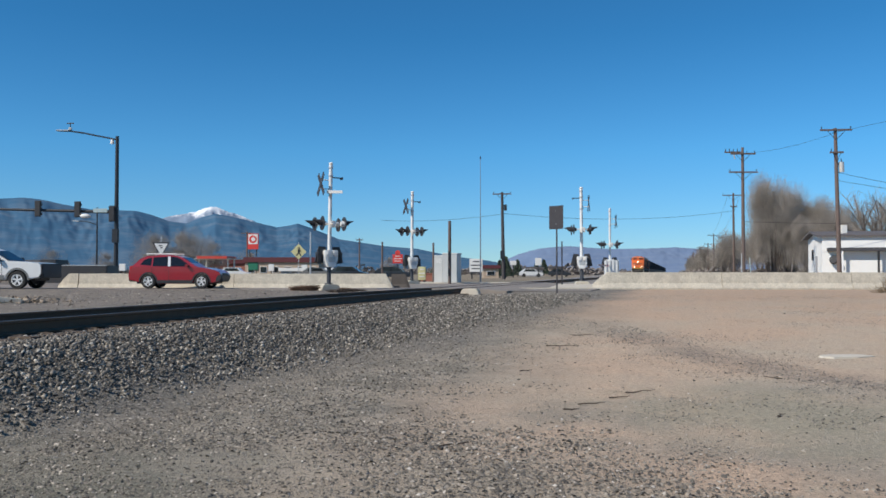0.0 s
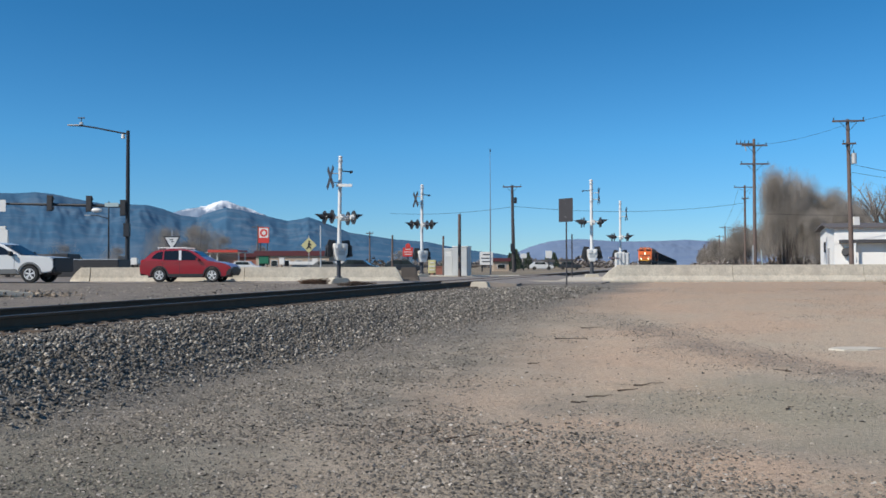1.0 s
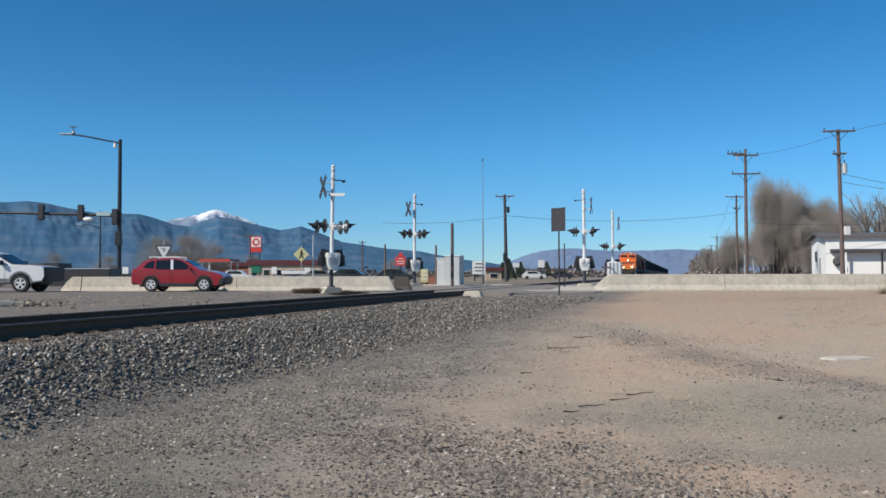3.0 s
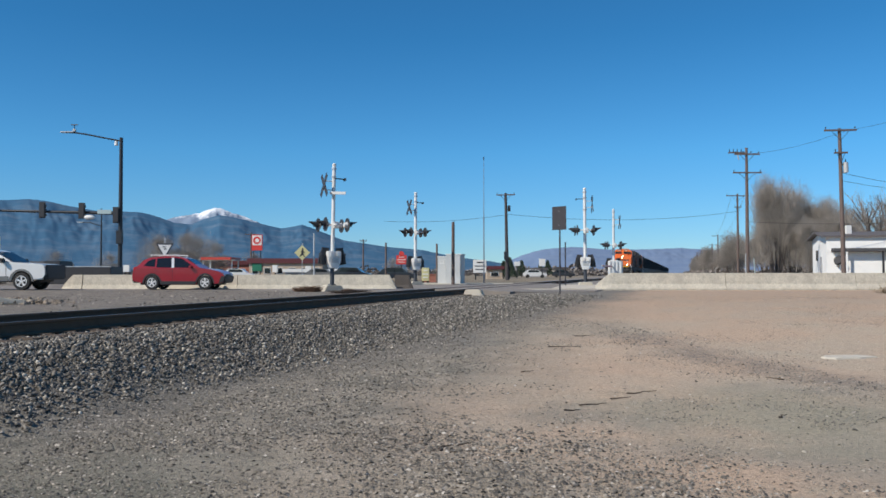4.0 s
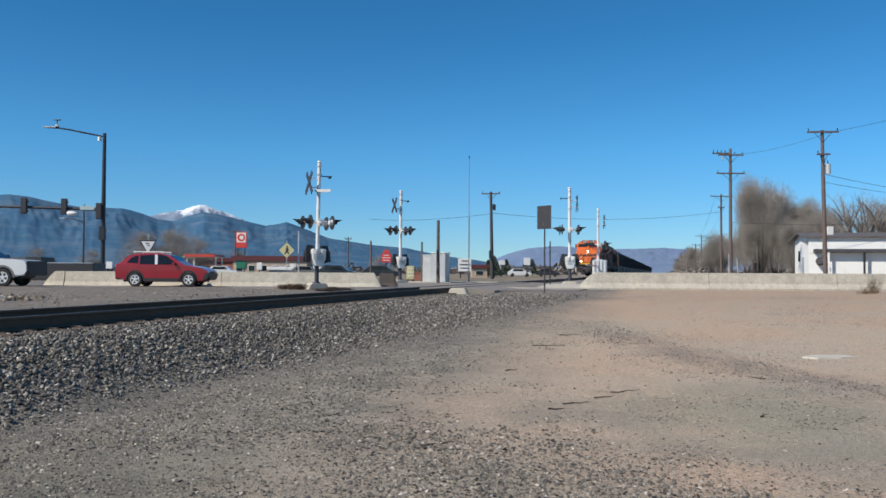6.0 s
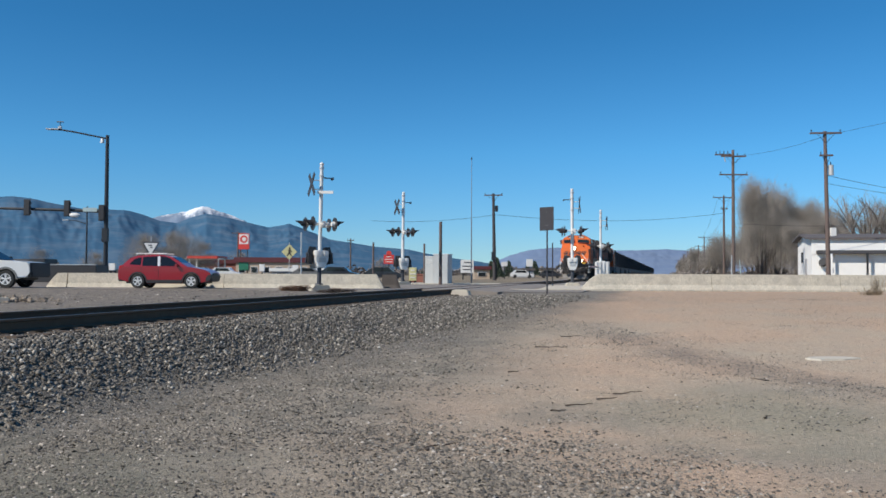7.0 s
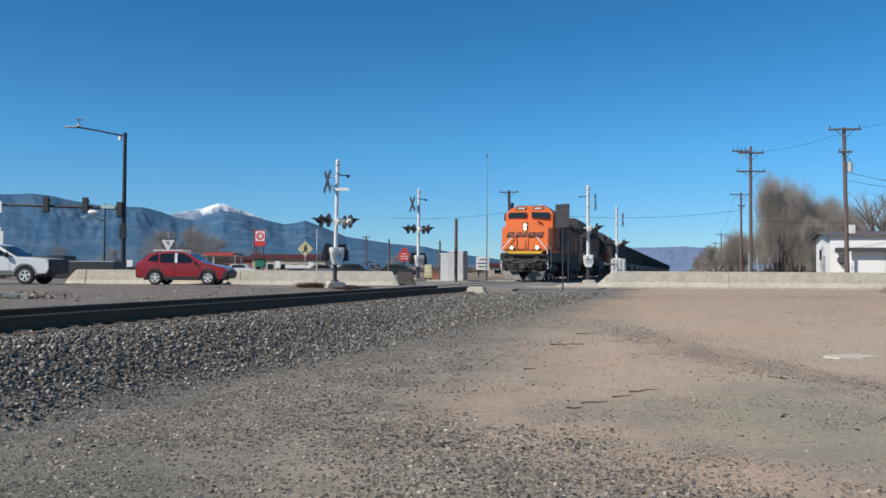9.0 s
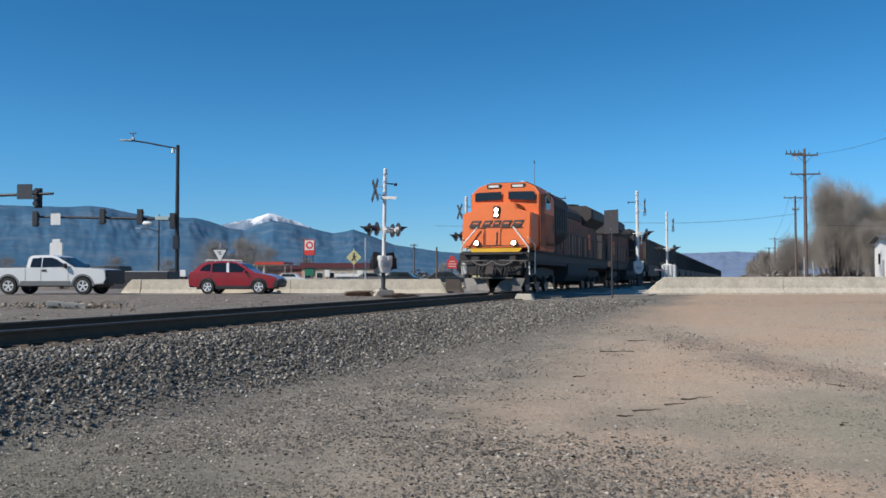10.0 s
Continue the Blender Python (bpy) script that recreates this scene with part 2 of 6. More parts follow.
    centre = op("ADD", op("MULTIPLY", op("MULTIPLY", back, back), 0.04), 3.7)
    off = op("ADD", op("ABSOLUTE", op("SUBTRACT", sep.outputs["X"], centre), 0.0), op("MULTIPLY", op("SUBTRACT", mid, 0.5), 1.2))
    dirt = mix(op("MULTIPLY", op("MULTIPLY", span(off, 0.85, 0.2, 0.0, 0.8), span(tex(1.1, 6, 0.7), 0.36, 0.58, 0.15, 1.0)), span(sep.outputs["Y"], 19.0, 16.5)), dirt, (0.235, 0.19, 0.15))
    sx, sy = op("SUBTRACT", sep.outputs["X"], 3.4), op("MULTIPLY", op("SUBTRACT", sep.outputs["Y"], 8.8), 0.8)
    far_off = op("ADD", op("SQRT", op("ADD", op("MULTIPLY", sx, sx), op("MULTIPLY", sy, sy)), 0.0), op("MULTIPLY", op("SUBTRACT", mid, 0.5), 2.0))
    dirt = mix(span(far_off, 1.9, 0.6, 0.0, 0.8), dirt, (0.285, 0.258, 0.188))
    mx, my = op("SUBTRACT", sep.outputs["X"], -3.8), op("SUBTRACT", sep.outputs["Y"], 4.6)
    moss = op("ADD", op("SQRT", op("ADD", op("MULTIPLY", mx, mx), op("MULTIPLY", my, my)), 0.0), op("MULTIPLY", op("SUBTRACT", big, 0.5), 4.0))
    dirt = mix(span(moss, 3.6, 1.4, 0.0, 0.85), dirt, mix(span(mid, 0.4, 0.6), (0.135, 0.130, 0.098), (0.185, 0.172, 0.132)))
    dirt = mix(span(signed, -1.6, -2.6), dirt, mix(span(mid, 0.4, 0.6), (0.150, 0.128, 0.106), (0.205, 0.174, 0.140)))
    far = mix(span(tex(0.02, 5), 0.4, 0.6), (0.24, 0.19, 0.13), (0.17, 0.145, 0.10))
    dirt = mix(span(sep.outputs["Y"], 60.0, 80.0), dirt, far)
    speck = span(fine, 0.3, 0.7, 0.8, 1.2)
    hs = N.new("ShaderNodeHueSaturation")
    L.new(dirt, hs.inputs["Color"])
    L.new(op("MULTIPLY", speck, span(tex(90, 2), 0.3, 0.7, 0.8, 1.2)), hs.inputs["Value"])
    L.new(hs.outputs[0], b.inputs["Base Color"])
    bu = N.new("ShaderNodeBump")
    bu.inputs["Strength"].default_value, bu.inputs["Distance"].default_value = 0.6, 0.03
    L.new(op("ADD", fine, tex(70, 3)), bu.inputs["Height"])
    L.new(bu.outputs[0], b.inputs["Normal"])
    return m


DIRT = ground_material()


def steps(*runs):
    out = []
    for a, b, d in runs:
        n = max(1, round((b - a) / d))
        out += [a + (b - a) * k / n for k in range(n)]
    return out + [runs[-1][1]]


def make_ground():
    xs = steps((-5000, -400, 700), (-400, -60, 30), (-60, -16, 2), (-16, 26, 0.3), (26, 70, 2), (70, 400, 30), (400, 5000, 700))
    ys = steps((-3000, -60, 600), (-60, -6, 4), (-6, 34, 0.3), (34, 70, 1.0), (70, 400, 30), (400, 5000, 600))
    verts = [(x, y, ground_z(x, y)) for y in ys for x in xs]
    w = len(xs)
    faces = [(j * w + i, j * w + i + 1, (j + 1) * w + i + 1, (j + 1) * w + i) for j in range(len(ys) - 1) for i in range(w - 1)]
    g = raw("ground", verts, faces, DIRT, smooth=True)
    tagged(g, "reddish gravelly dirt yard beside the railway embankment", "ground", kind="structure")


make_ground()

STONE_FORMS = []
for k in range(6):
    rng = random.Random(k)
    bm = B()
    for j in range(10):                              # crushed rock: few, sharp corners
        bm.verts.new(Vector((rng.gauss(0, 1), rng.gauss(0, 1), rng.gauss(0, 1))).normalized() * rng.uniform(0.75, 1.25))
    bmesh.ops.convex_hull(bm, input=bm.verts[:])
    bmesh.ops.delete(bm, geom=[v for v in bm.verts if not v.link_faces], context="VERTS")
    bmesh.ops.triangulate(bm, faces=bm.faces[:])
    bm.verts.index_update()
    STONE_FORMS.append((np.array([v.co[:] for v in bm.verts]), np.array([[v.index for v in f.verts] for f in bm.faces])))
    bm.free()


GRAIN_FORMS = []
for k in range(6):
    rng = random.Random(k + 20)
    vs = [Vector(c) * rng.uniform(0.7, 1.15) for c in ((1, 0, 0), (0, 1, 0), (-1, 0, 0), (0, -1, 0), (0, 0, 1))]
    GRAIN_FORMS.append((np.array([v[:] for v in vs]), np.array([(0, 1, 4), (1, 2, 4), (2, 3, 4), (3, 0, 4)])))


def scatter(name, spots, material, label, category, parent=None, forms=STONE_FORMS):
    """Loose stones as one mesh; spots: x, y, z, size."""
    rng = np.random.RandomState(5)
    V, F, n = [], [], 0
    for x, y, z, s in spots:
        vs, fs = forms[rng.randint(6)]
        a = rng.rand() * 6.283
        c, si = math.cos(a), math.sin(a)
        k = s * (0.75 + 0.5 * rng.rand(3)) * np.array([1.15, 1.0, 0.75])
        p = vs * k
        tilt = rng.rand() * 0.8
        ct, st = math.cos(tilt), math.sin(tilt)
        p = np.stack([p[:, 0], p[:, 1] * ct - p[:, 2] * st, p[:, 1] * st + p[:, 2] * ct], 1)
        V.append(np.stack([p[:, 0] * c - p[:, 1] * si + x, p[:, 0] * si + p[:, 1] * c + y, p[:, 2] + z], 1))
        F.append(fs + n)
        n += len(vs)
    V, F = np.concatenate(V), np.concatenate(F)
    me = bpy.data.meshes.new(name)
    me.vertices.add(len(V))
    me.vertices.foreach_set("co", V.ravel())
    me.loops.add(len(F) * 3)
    me.loops.foreach_set("vertex_index", F.ravel())
    me.polygons.add(len(F))
    me.polygons.foreach_set("loop_start", np.arange(0, len(F) * 3, 3))
    me.update(calc_edges=True)
    me.validate()
    me.materials.append(material)
    ob = new(name, me)
    if parent is not None:
        ob.parent = parent
    return tagged(ob, label, category, kind="stuff")


# ---- railway track ----
def rail_mesh(length):
    prof = [(-0.07, -0.18), (0.07, -0.18), (0.07, -0.165), (0.012, -0.14), (0.010, -0.045), (0.036, -0.035), (0.037, -0.006), (0.028, 0.0),
            (-0.028, 0.0), (-0.037, -0.006), (-0.036, -0.035), (-0.010, -0.045), (-0.012, -0.14), (-0.07, -0.165)]
    return prism(B(), prof, 0, length)


def make_track():
    track = thing("railway_track", track_pose(0, -20), "rusty steel rails on dark timber ties in grey ballast", "railway track", kind="structure")
    for s in (-1, 1):
        r = part("rail", rail_mesh(900), RUST, track, smooth=False)
        r.location = (s * 0.755, 0, 0)
        h = part("rail_head", box(B(), 0, 450, 0.0015, 0.056, 900, 0.003), RAIL_TOP, r, "worn shiny running surface")
    bm = box(B(), 0, 0, -0.275, 2.6, 0.22, 0.18, 0.012)
    tie = mesh_of("tie", bm, TIE)
    plate = mesh_of("tie_plate", box(B(), 0, 0, -0.182, 0.19, 0.32, 0.014), RUST)
    rng = random.Random(2)
    for k in range(150):
        o = new("tie", tie)
        o.parent = track
        o.location = (rng.uniform(-0.03, 0.03), 8 + k * 0.5, rng.uniform(-0.005, 0.005))
        o.rotation_euler = (0, 0, rng.uniform(-0.02, 0.02))
    # ballast: shoulder and slope
    spots = []
    for k in range(108000):
        v = 4 + 38 * rng.random() ** 1.25
        u = rng.uniform(0.85, 3.7) if rng.random() < 0.93 else rng.uniform(-2.6, 0.6)
        wide = 3.2 * ease(9, 30, v)
        u += wide * rng.random() * (1 if u > 1.5 else 0)
        if u > 2.2 + wide and rng.random() < (u - 2.2 - wide) / 1.35:
            continue
        if v > 33.5 and u > -2:
            continue
        p = uv(u, v)
        spots.append((p.x, p.y, ground_z(p.x, p.y) + rng.uniform(-0.01, 0.03), 0.010 + 0.023 * rng.random() ** 1.5))
    scatter("ballast", spots, BALLAST, "angular grey ballast stones heaped along the rails", "ballast")
    spots = []
    for k in range(300000):
        y = 3.5 + 26 * rng.random() ** 2.0
        x = rng.uniform(-0.62, 0.62) * (y + 1.5)
        p = Vector((x, y, 0)) - ORIGIN
        u = p.dot(SIDE)
        if u < 2.6:
            continue
        drift = noise.noise((x * 0.35, y * 0.35, 1)) + 0.6 * noise.noise((x * 1.1, y * 0.8, 4)) + 0.35 * noise.noise((x * 2.7, y * 2.0, 6))
        w = drift + 0.60 * ease(8.5, 4, u) + 0.25 * ease(5.5, 4, u) + 0.30 * ease(9, 5, y) + 0.20 * ease(8.5, 6.5, u) * ease(6, 9, y)
        w += 1.1 * math.exp(-((x - 0.7) ** 2 / 1.6 + (y - 5.4) ** 2 / 2.0)) + 0.5 * math.exp(-((x - 3.6) ** 2 + (y - 8.2) ** 2) / 1.2)
        w += 0.5 * math.exp(-((x - 3.7 - 0.04 * (17 - y) ** 2) / 0.5) ** 2) if y < 18 else 0
        if rng.random() > 0.05 + 1.15 * max(0, w):
            continue
        s = 0.0035 + 0.0125 * rng.random() ** 2.6
        s += 0.009 * rng.random() ** 2 if 7 < y < 20 and u < 8.5 else 0
        s *= 1 + 0.25 * math.exp(-((x - 0.4) ** 2 + (y - 6.0) ** 2) / 2.2)
        spots.append((x, y, ground_z(x, y) + s * 0.2, s * (1.6 if rng.random() < 0.012 else 1)))
    for k in range(9000):
        v, u = rng.uniform(10, 38), -rng.uniform(2.2, 13)
        p = uv(u, v)
        if noise.noise((p.x * 0.5, p.y * 0.5, 9)) < rng.uniform(-0.6, 0.3):
            continue
        spots.append((p.x, p.y, ground_z(p.x, p.y), 0.008 + 0.035 * rng.random() ** 3))
    scatter("gravel", spots, PEBBLE, "loose grey and tan pebbles strewn over the dirt", "gravel", forms=GRAIN_FORMS)


make_track()


def slab(name, corners, z0, z1, material, label, category, kind="structure"):
    bm = B()
    lo = [bm.verts.new((x, y, z0)) for x, y in corners]
    hi = [bm.verts.new((x, y, z1)) for x, y in corners]
    n = len(corners)
    bm.faces.new(hi)
    bm.faces.new(lo[::-1])
    for i in range(n):
        bm.faces.new((lo[i], lo[(i + 1) % n], hi[(i + 1) % n], hi[i]))
    return tagged(part(name, bm, material, smooth=False), label, category, kind=kind)


# the street crosses the track, and a second one leads away beyond it
slab("road", [(-90, 38.5), (-9, 38.3), (-4.0, 37.2), (0.2, 34.8), (6.2, 35.6), (8.5, 44), (60, 52), (60, 60), (16, 57), (60, 200), (66, 420), (52, 420), (40, 220), (4, 60), (-8, 52), (-90, 52)],
     -0.6, -0.125, ASPHALT, "worn grey asphalt street crossing the railway", "road")

slab("pavement", [(4.9, 39.8), (6.9, 39.8), (9.9, 53.5), (7.4, 53.5)], -0.4, -0.078, CONCRETE_PALE, "pale concrete island beside the level crossing", "pavement")
slab("pavement", [(-16, 58.6), (4.6, 58.6), (4.9, 62.8), (-16, 62.8)], -0.4, -0.075, CONCRETE_PALE, "pale concrete pavement beyond the level crossing", "pavement")

# ---- distance ----
def hill_material(name, low, high, snow=None, tint=0.0):
    m = bpy.data.materials.new(name)
    m.use_nodes = True
    N, L = m.node_tree.nodes, m.node_tree.links
    b = N["Principled BSDF"]
    b.inputs["Roughness"].default_value = 1.0
    b.inputs["Specular IOR Level"].default_value = 0.0
    geo = N.new("ShaderNodeNewGeometry")
    n = N.new("ShaderNodeTexNoise")
    n.inputs["Scale"].default_value, n.inputs["Detail"].default_value, n.inputs["Roughness"].default_value = 0.008, 9, 0.66
    L.new(geo.outputs["Position"], n.inputs["Vector"])
    r = N.new("ShaderNodeMapRange")
    r.inputs["From Min"].default_value, r.inputs["From Max"].default_value = 0.46, 0.74
    L.new(n.outputs["Fac"], r.inputs["Value"])
    x = N.new("ShaderNodeMix")
    x.data_type = "RGBA"
    x.inputs["A"].default_value, x.inputs["B"].default_value = (*low, 1), (*high, 1)
    L.new(r.outputs[0], x.inputs["Factor"])
    col = x.outputs["Result"]
    if snow:
        sep = N.new("ShaderNodeSeparateXYZ")
        L.new(geo.outputs["Position"], sep.inputs[0])
        a = N.new("ShaderNodeMath")
        a.operation = "MULTIPLY_ADD"
        L.new(n.outputs["Fac"], a.inputs[0])
        a.inputs[1].default_value = -260.0
        L.new(sep.outputs["Z"], a.inputs[2])
        r2 = N.new("ShaderNodeMapRange")
        r2.inputs["From Min"].default_value, r2.inputs["From Max"].default_value = snow - 130 - 12, snow - 130 + 12
        L.new(a.outputs[0], r2.inputs["Value"])
        y = N.new("ShaderNodeMix")
        y.data_type = "RGBA"
        L.new(r2.outputs[0], y.inputs["Factor"])
        L.new(col, y.inputs["A"])
        y.inputs["B"].default_value = (0.72, 0.74, 0.78, 1)
        col = y.outputs["Result"]
    L.new(col, b.inputs["Base Color"])
    return m


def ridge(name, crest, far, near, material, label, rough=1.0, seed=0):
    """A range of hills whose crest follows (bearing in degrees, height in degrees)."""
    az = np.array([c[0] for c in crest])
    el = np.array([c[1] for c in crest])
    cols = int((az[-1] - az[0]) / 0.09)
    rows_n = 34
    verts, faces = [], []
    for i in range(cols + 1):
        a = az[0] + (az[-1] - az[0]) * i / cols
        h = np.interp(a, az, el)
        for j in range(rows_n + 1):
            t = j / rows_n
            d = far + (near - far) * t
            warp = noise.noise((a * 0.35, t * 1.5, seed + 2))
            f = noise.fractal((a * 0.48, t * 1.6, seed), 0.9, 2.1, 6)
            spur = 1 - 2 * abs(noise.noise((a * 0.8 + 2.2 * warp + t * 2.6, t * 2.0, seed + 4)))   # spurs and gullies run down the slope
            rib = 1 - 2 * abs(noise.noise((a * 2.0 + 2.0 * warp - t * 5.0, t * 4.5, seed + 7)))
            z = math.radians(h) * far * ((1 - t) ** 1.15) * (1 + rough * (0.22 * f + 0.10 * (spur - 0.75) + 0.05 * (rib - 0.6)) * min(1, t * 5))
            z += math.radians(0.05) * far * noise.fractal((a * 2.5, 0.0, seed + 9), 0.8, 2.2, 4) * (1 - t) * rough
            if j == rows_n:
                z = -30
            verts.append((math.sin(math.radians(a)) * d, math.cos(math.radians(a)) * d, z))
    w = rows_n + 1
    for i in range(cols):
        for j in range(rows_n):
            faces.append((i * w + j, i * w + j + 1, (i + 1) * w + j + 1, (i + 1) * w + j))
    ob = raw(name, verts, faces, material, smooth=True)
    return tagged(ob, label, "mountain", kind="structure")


# the blue of distant air is mixed into these slope and rock colours
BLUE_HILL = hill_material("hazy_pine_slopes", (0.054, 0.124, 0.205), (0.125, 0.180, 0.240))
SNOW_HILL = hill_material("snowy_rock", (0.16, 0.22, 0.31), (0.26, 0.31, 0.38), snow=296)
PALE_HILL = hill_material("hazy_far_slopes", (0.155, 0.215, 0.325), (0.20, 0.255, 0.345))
ridge("backdrop", [(-60, 3.6), (-45, 4.2), (-34, 4.4), (-27.59, 4.43), (-26.38, 4.54), (-25.45, 4.47), (-24.2, 4.21), (-22.59, 3.94), (-21.27, 3.94), (-19.87, 3.91), (-18.98, 3.68), (-17.92, 3.3), (-16.87, 3.18), (-15.96, 3.56), (-15.04, 3.83), (-13.82, 3.63), (-12.92, 3.42), (-11.09, 3.0), (-10.17, 3.15), (-9.72, 3.27), (-9.05, 3.05), (-6.99, 2.24), (-3.97, 1.79), (-1.68, 1.6), (0.61, 1.11), (2.9, 0.84), (4.42, 0.57)], 4300, 2600, BLUE_HILL, "pine-covered mountain range with blue haze in its colour", rough=0.26, seed=1)
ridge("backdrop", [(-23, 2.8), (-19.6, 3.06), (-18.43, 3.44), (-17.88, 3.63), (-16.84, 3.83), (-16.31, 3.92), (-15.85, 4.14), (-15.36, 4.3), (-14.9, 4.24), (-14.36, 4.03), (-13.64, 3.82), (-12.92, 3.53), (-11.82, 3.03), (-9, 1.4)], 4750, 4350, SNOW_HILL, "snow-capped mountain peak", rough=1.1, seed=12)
ridge("backdrop", [(2.9, 0.31), (4.04, 0.8), (5.18, 1.26), (6.32, 1.59), (7.63, 1.74), (8.57, 1.77), (11.16, 1.57), (13.71, 1.6), (15.32, 1.66), (17.26, 1.53), (30, 1.5), (45, 1.7), (60, 1.6)], 4500, 3300, PALE_HILL, "mesa on the horizon with pale haze in its colour", rough=0.45, seed=20)

# ---- concrete barriers ----
JERSEY = [(-0.30, 0.0), (0.30, 0.0), (0.30, 0.08), (0.17, 0.30), (0.095, 0.81), (-0.095, 0.81), (-0.17, 0.30), (-0.30, 0.08)]


def barrier(x0, y0, length, yaw, z, slope0=0.0, slope1=0.0, label="weathered tan concrete traffic barrier", material=CONCRETE):
    """A barrier along +x from its start; its ends may slope down."""
    bm = B()
    stations = []
    if slope0:
        stations += [(0, 0.25), (slope0 * 0.55, 0.72), (slope0, 1.0)]
    else:
        stations += [(0, 1.0)]
    n = max(1, int(length / 1.5))
    a, b = slope0, length - slope1
    stations += [(a + (b - a) * k / n, 1.0) for k in range(1, n + 1)]
    if slope1:
        stations += [(length, 0.12)]
    rings = []
    for x, h in stations:
        rings.append([bm.verts.new((x, py + 0.004 * noise.noise((x, pz * 3, y0)), max(0.0, pz * h) + (0.01 * noise.noise((x * 0.7, 1, y0)) if pz > 0.5 else 0))) for py, pz in JERSEY])
    for p, q in zip(rings, rings[1:]):
        for i in range(8):
            bm.faces.new((p[i], p[(i + 1) % 8], q[(i + 1) % 8], q[i]))
    bm.faces.new(rings[0])
    bm.faces.new(rings[-1][::-1])
    ob = part("concrete_barrier", bm, material, smooth=False)
    ob.matrix_basis = pose(x0, y0, z, 0, 0, yaw)
    return tagged(ob, label, "barrier", group="street barriers")


for k in range(3):
    barrier(7.0 + k * 6.1, 40, 6.08, 0, -0.165, slope0=0.75 if k == 0 else 0)
barrier(-18.95, 41.8, 1.0, 0, -0.24, slope0=0.55, label="short sloped end piece of a concrete barrier")
barrier(-17.9, 41.8, 7.6, 0, -0.24)
barrier(-10.28, 41.8, 7.85, 0, -0.24, slope1=0.4)
# dark block added past the barrier end, shaped like one more barrier piece
barrier(-2.60, 42.5, 0.95, 0, -0.26, slope1=0.25, label="short dark block past the barrier end", material=DARK_CONCRETE)


# ---- level-crossing signals ----
RED_GLASS = mat("unlit_red_lens", (0.10, 0.012, 0.012), 0.2, vary=0.1)
RED_TAPE = mat("red_reflective_tape", (0.55, 0.03, 0.03), 0.4, vary=0.1)
SIGN_WHITE = mat("faded_sign_white", (0.72, 0.71, 0.68), 0.55, vary=0.06, scale=4)
SIGN_YELLOW = mat("faded_sign_yellow", (0.60, 0.55, 0.28), 0.5, vary=0.08, scale=4)
SIGN_RED = mat("sign_red", (0.62, 0.05, 0.04), 0.5, vary=0.08, scale=4)
SIGN_DARK = mat("sign_back_grey", (0.055, 0.06, 0.07), 0.55, 0.3, vary=0.15, scale=4)
CABINET = mat("cabinet_aluminium", (0.50, 0.51, 0.50), 0.5, 0.3, vary=0.1, scale=2)
SIGN_PALE = mat("pale_green_sign", (0.40, 0.50, 0.50), 0.4, vary=0.08)
GREEN_SIGN = mat("sign_green", (0.02, 0.16, 0.09), 0.5, vary=0.08, scale=4)


def light_unit(parent, x, y, z, facing, case):
    """A round signal light with its black backing plate and hood; facing +1 looks along +x."""
    u = part("signal_light", rod(B(), (0, 0, 0), (0.03 * facing, 0, 0), 0.31, n=22), BLACK, parent, "black round backing plate")
    u.location = (x, y, z)
    part("lamp_housing", rod(B(), (-0.14 * facing, 0, 0), (0, 0, 0), 0.10, 0.13, n=14), case, u, "lamp housing")
    part("lens", rod(B(), (0.03 * facing, 0, 0), (0.045 * facing, 0, 0), 0.115, n=16), RED_GLASS, u, "unlit red lens")
    bm = B()
    n = 12
    ring = []
    for k in range(n + 1):
        a = math.radians(-30 + 240 * k / n)
        c, s = math.cos(a), math.sin(a)
        depth = 0.18 + 0.30 * max(0, s)
        ring.append((bm.verts.new((0.03 * facing, 0.15 * c, 0.15 * s)), bm.verts.new((depth * facing, 0.14 * c, 0.14 * s)),
                     bm.verts.new((0.03 * facing, 0.158 * c, 0.158 * s)), bm.verts.new((depth * facing, 0.148 * c, 0.148 * s))))
    for p, q in zip(ring, ring[1:]):
        bm.faces.new((p[0], p[1], q[1], q[0]))
        bm.faces.new((p[2], q[2], q[3], p[3]))
        bm.faces.new((p[1], p[3], q[3], q[1]))
    part("hood", bm, BLACK, u, "black hood")


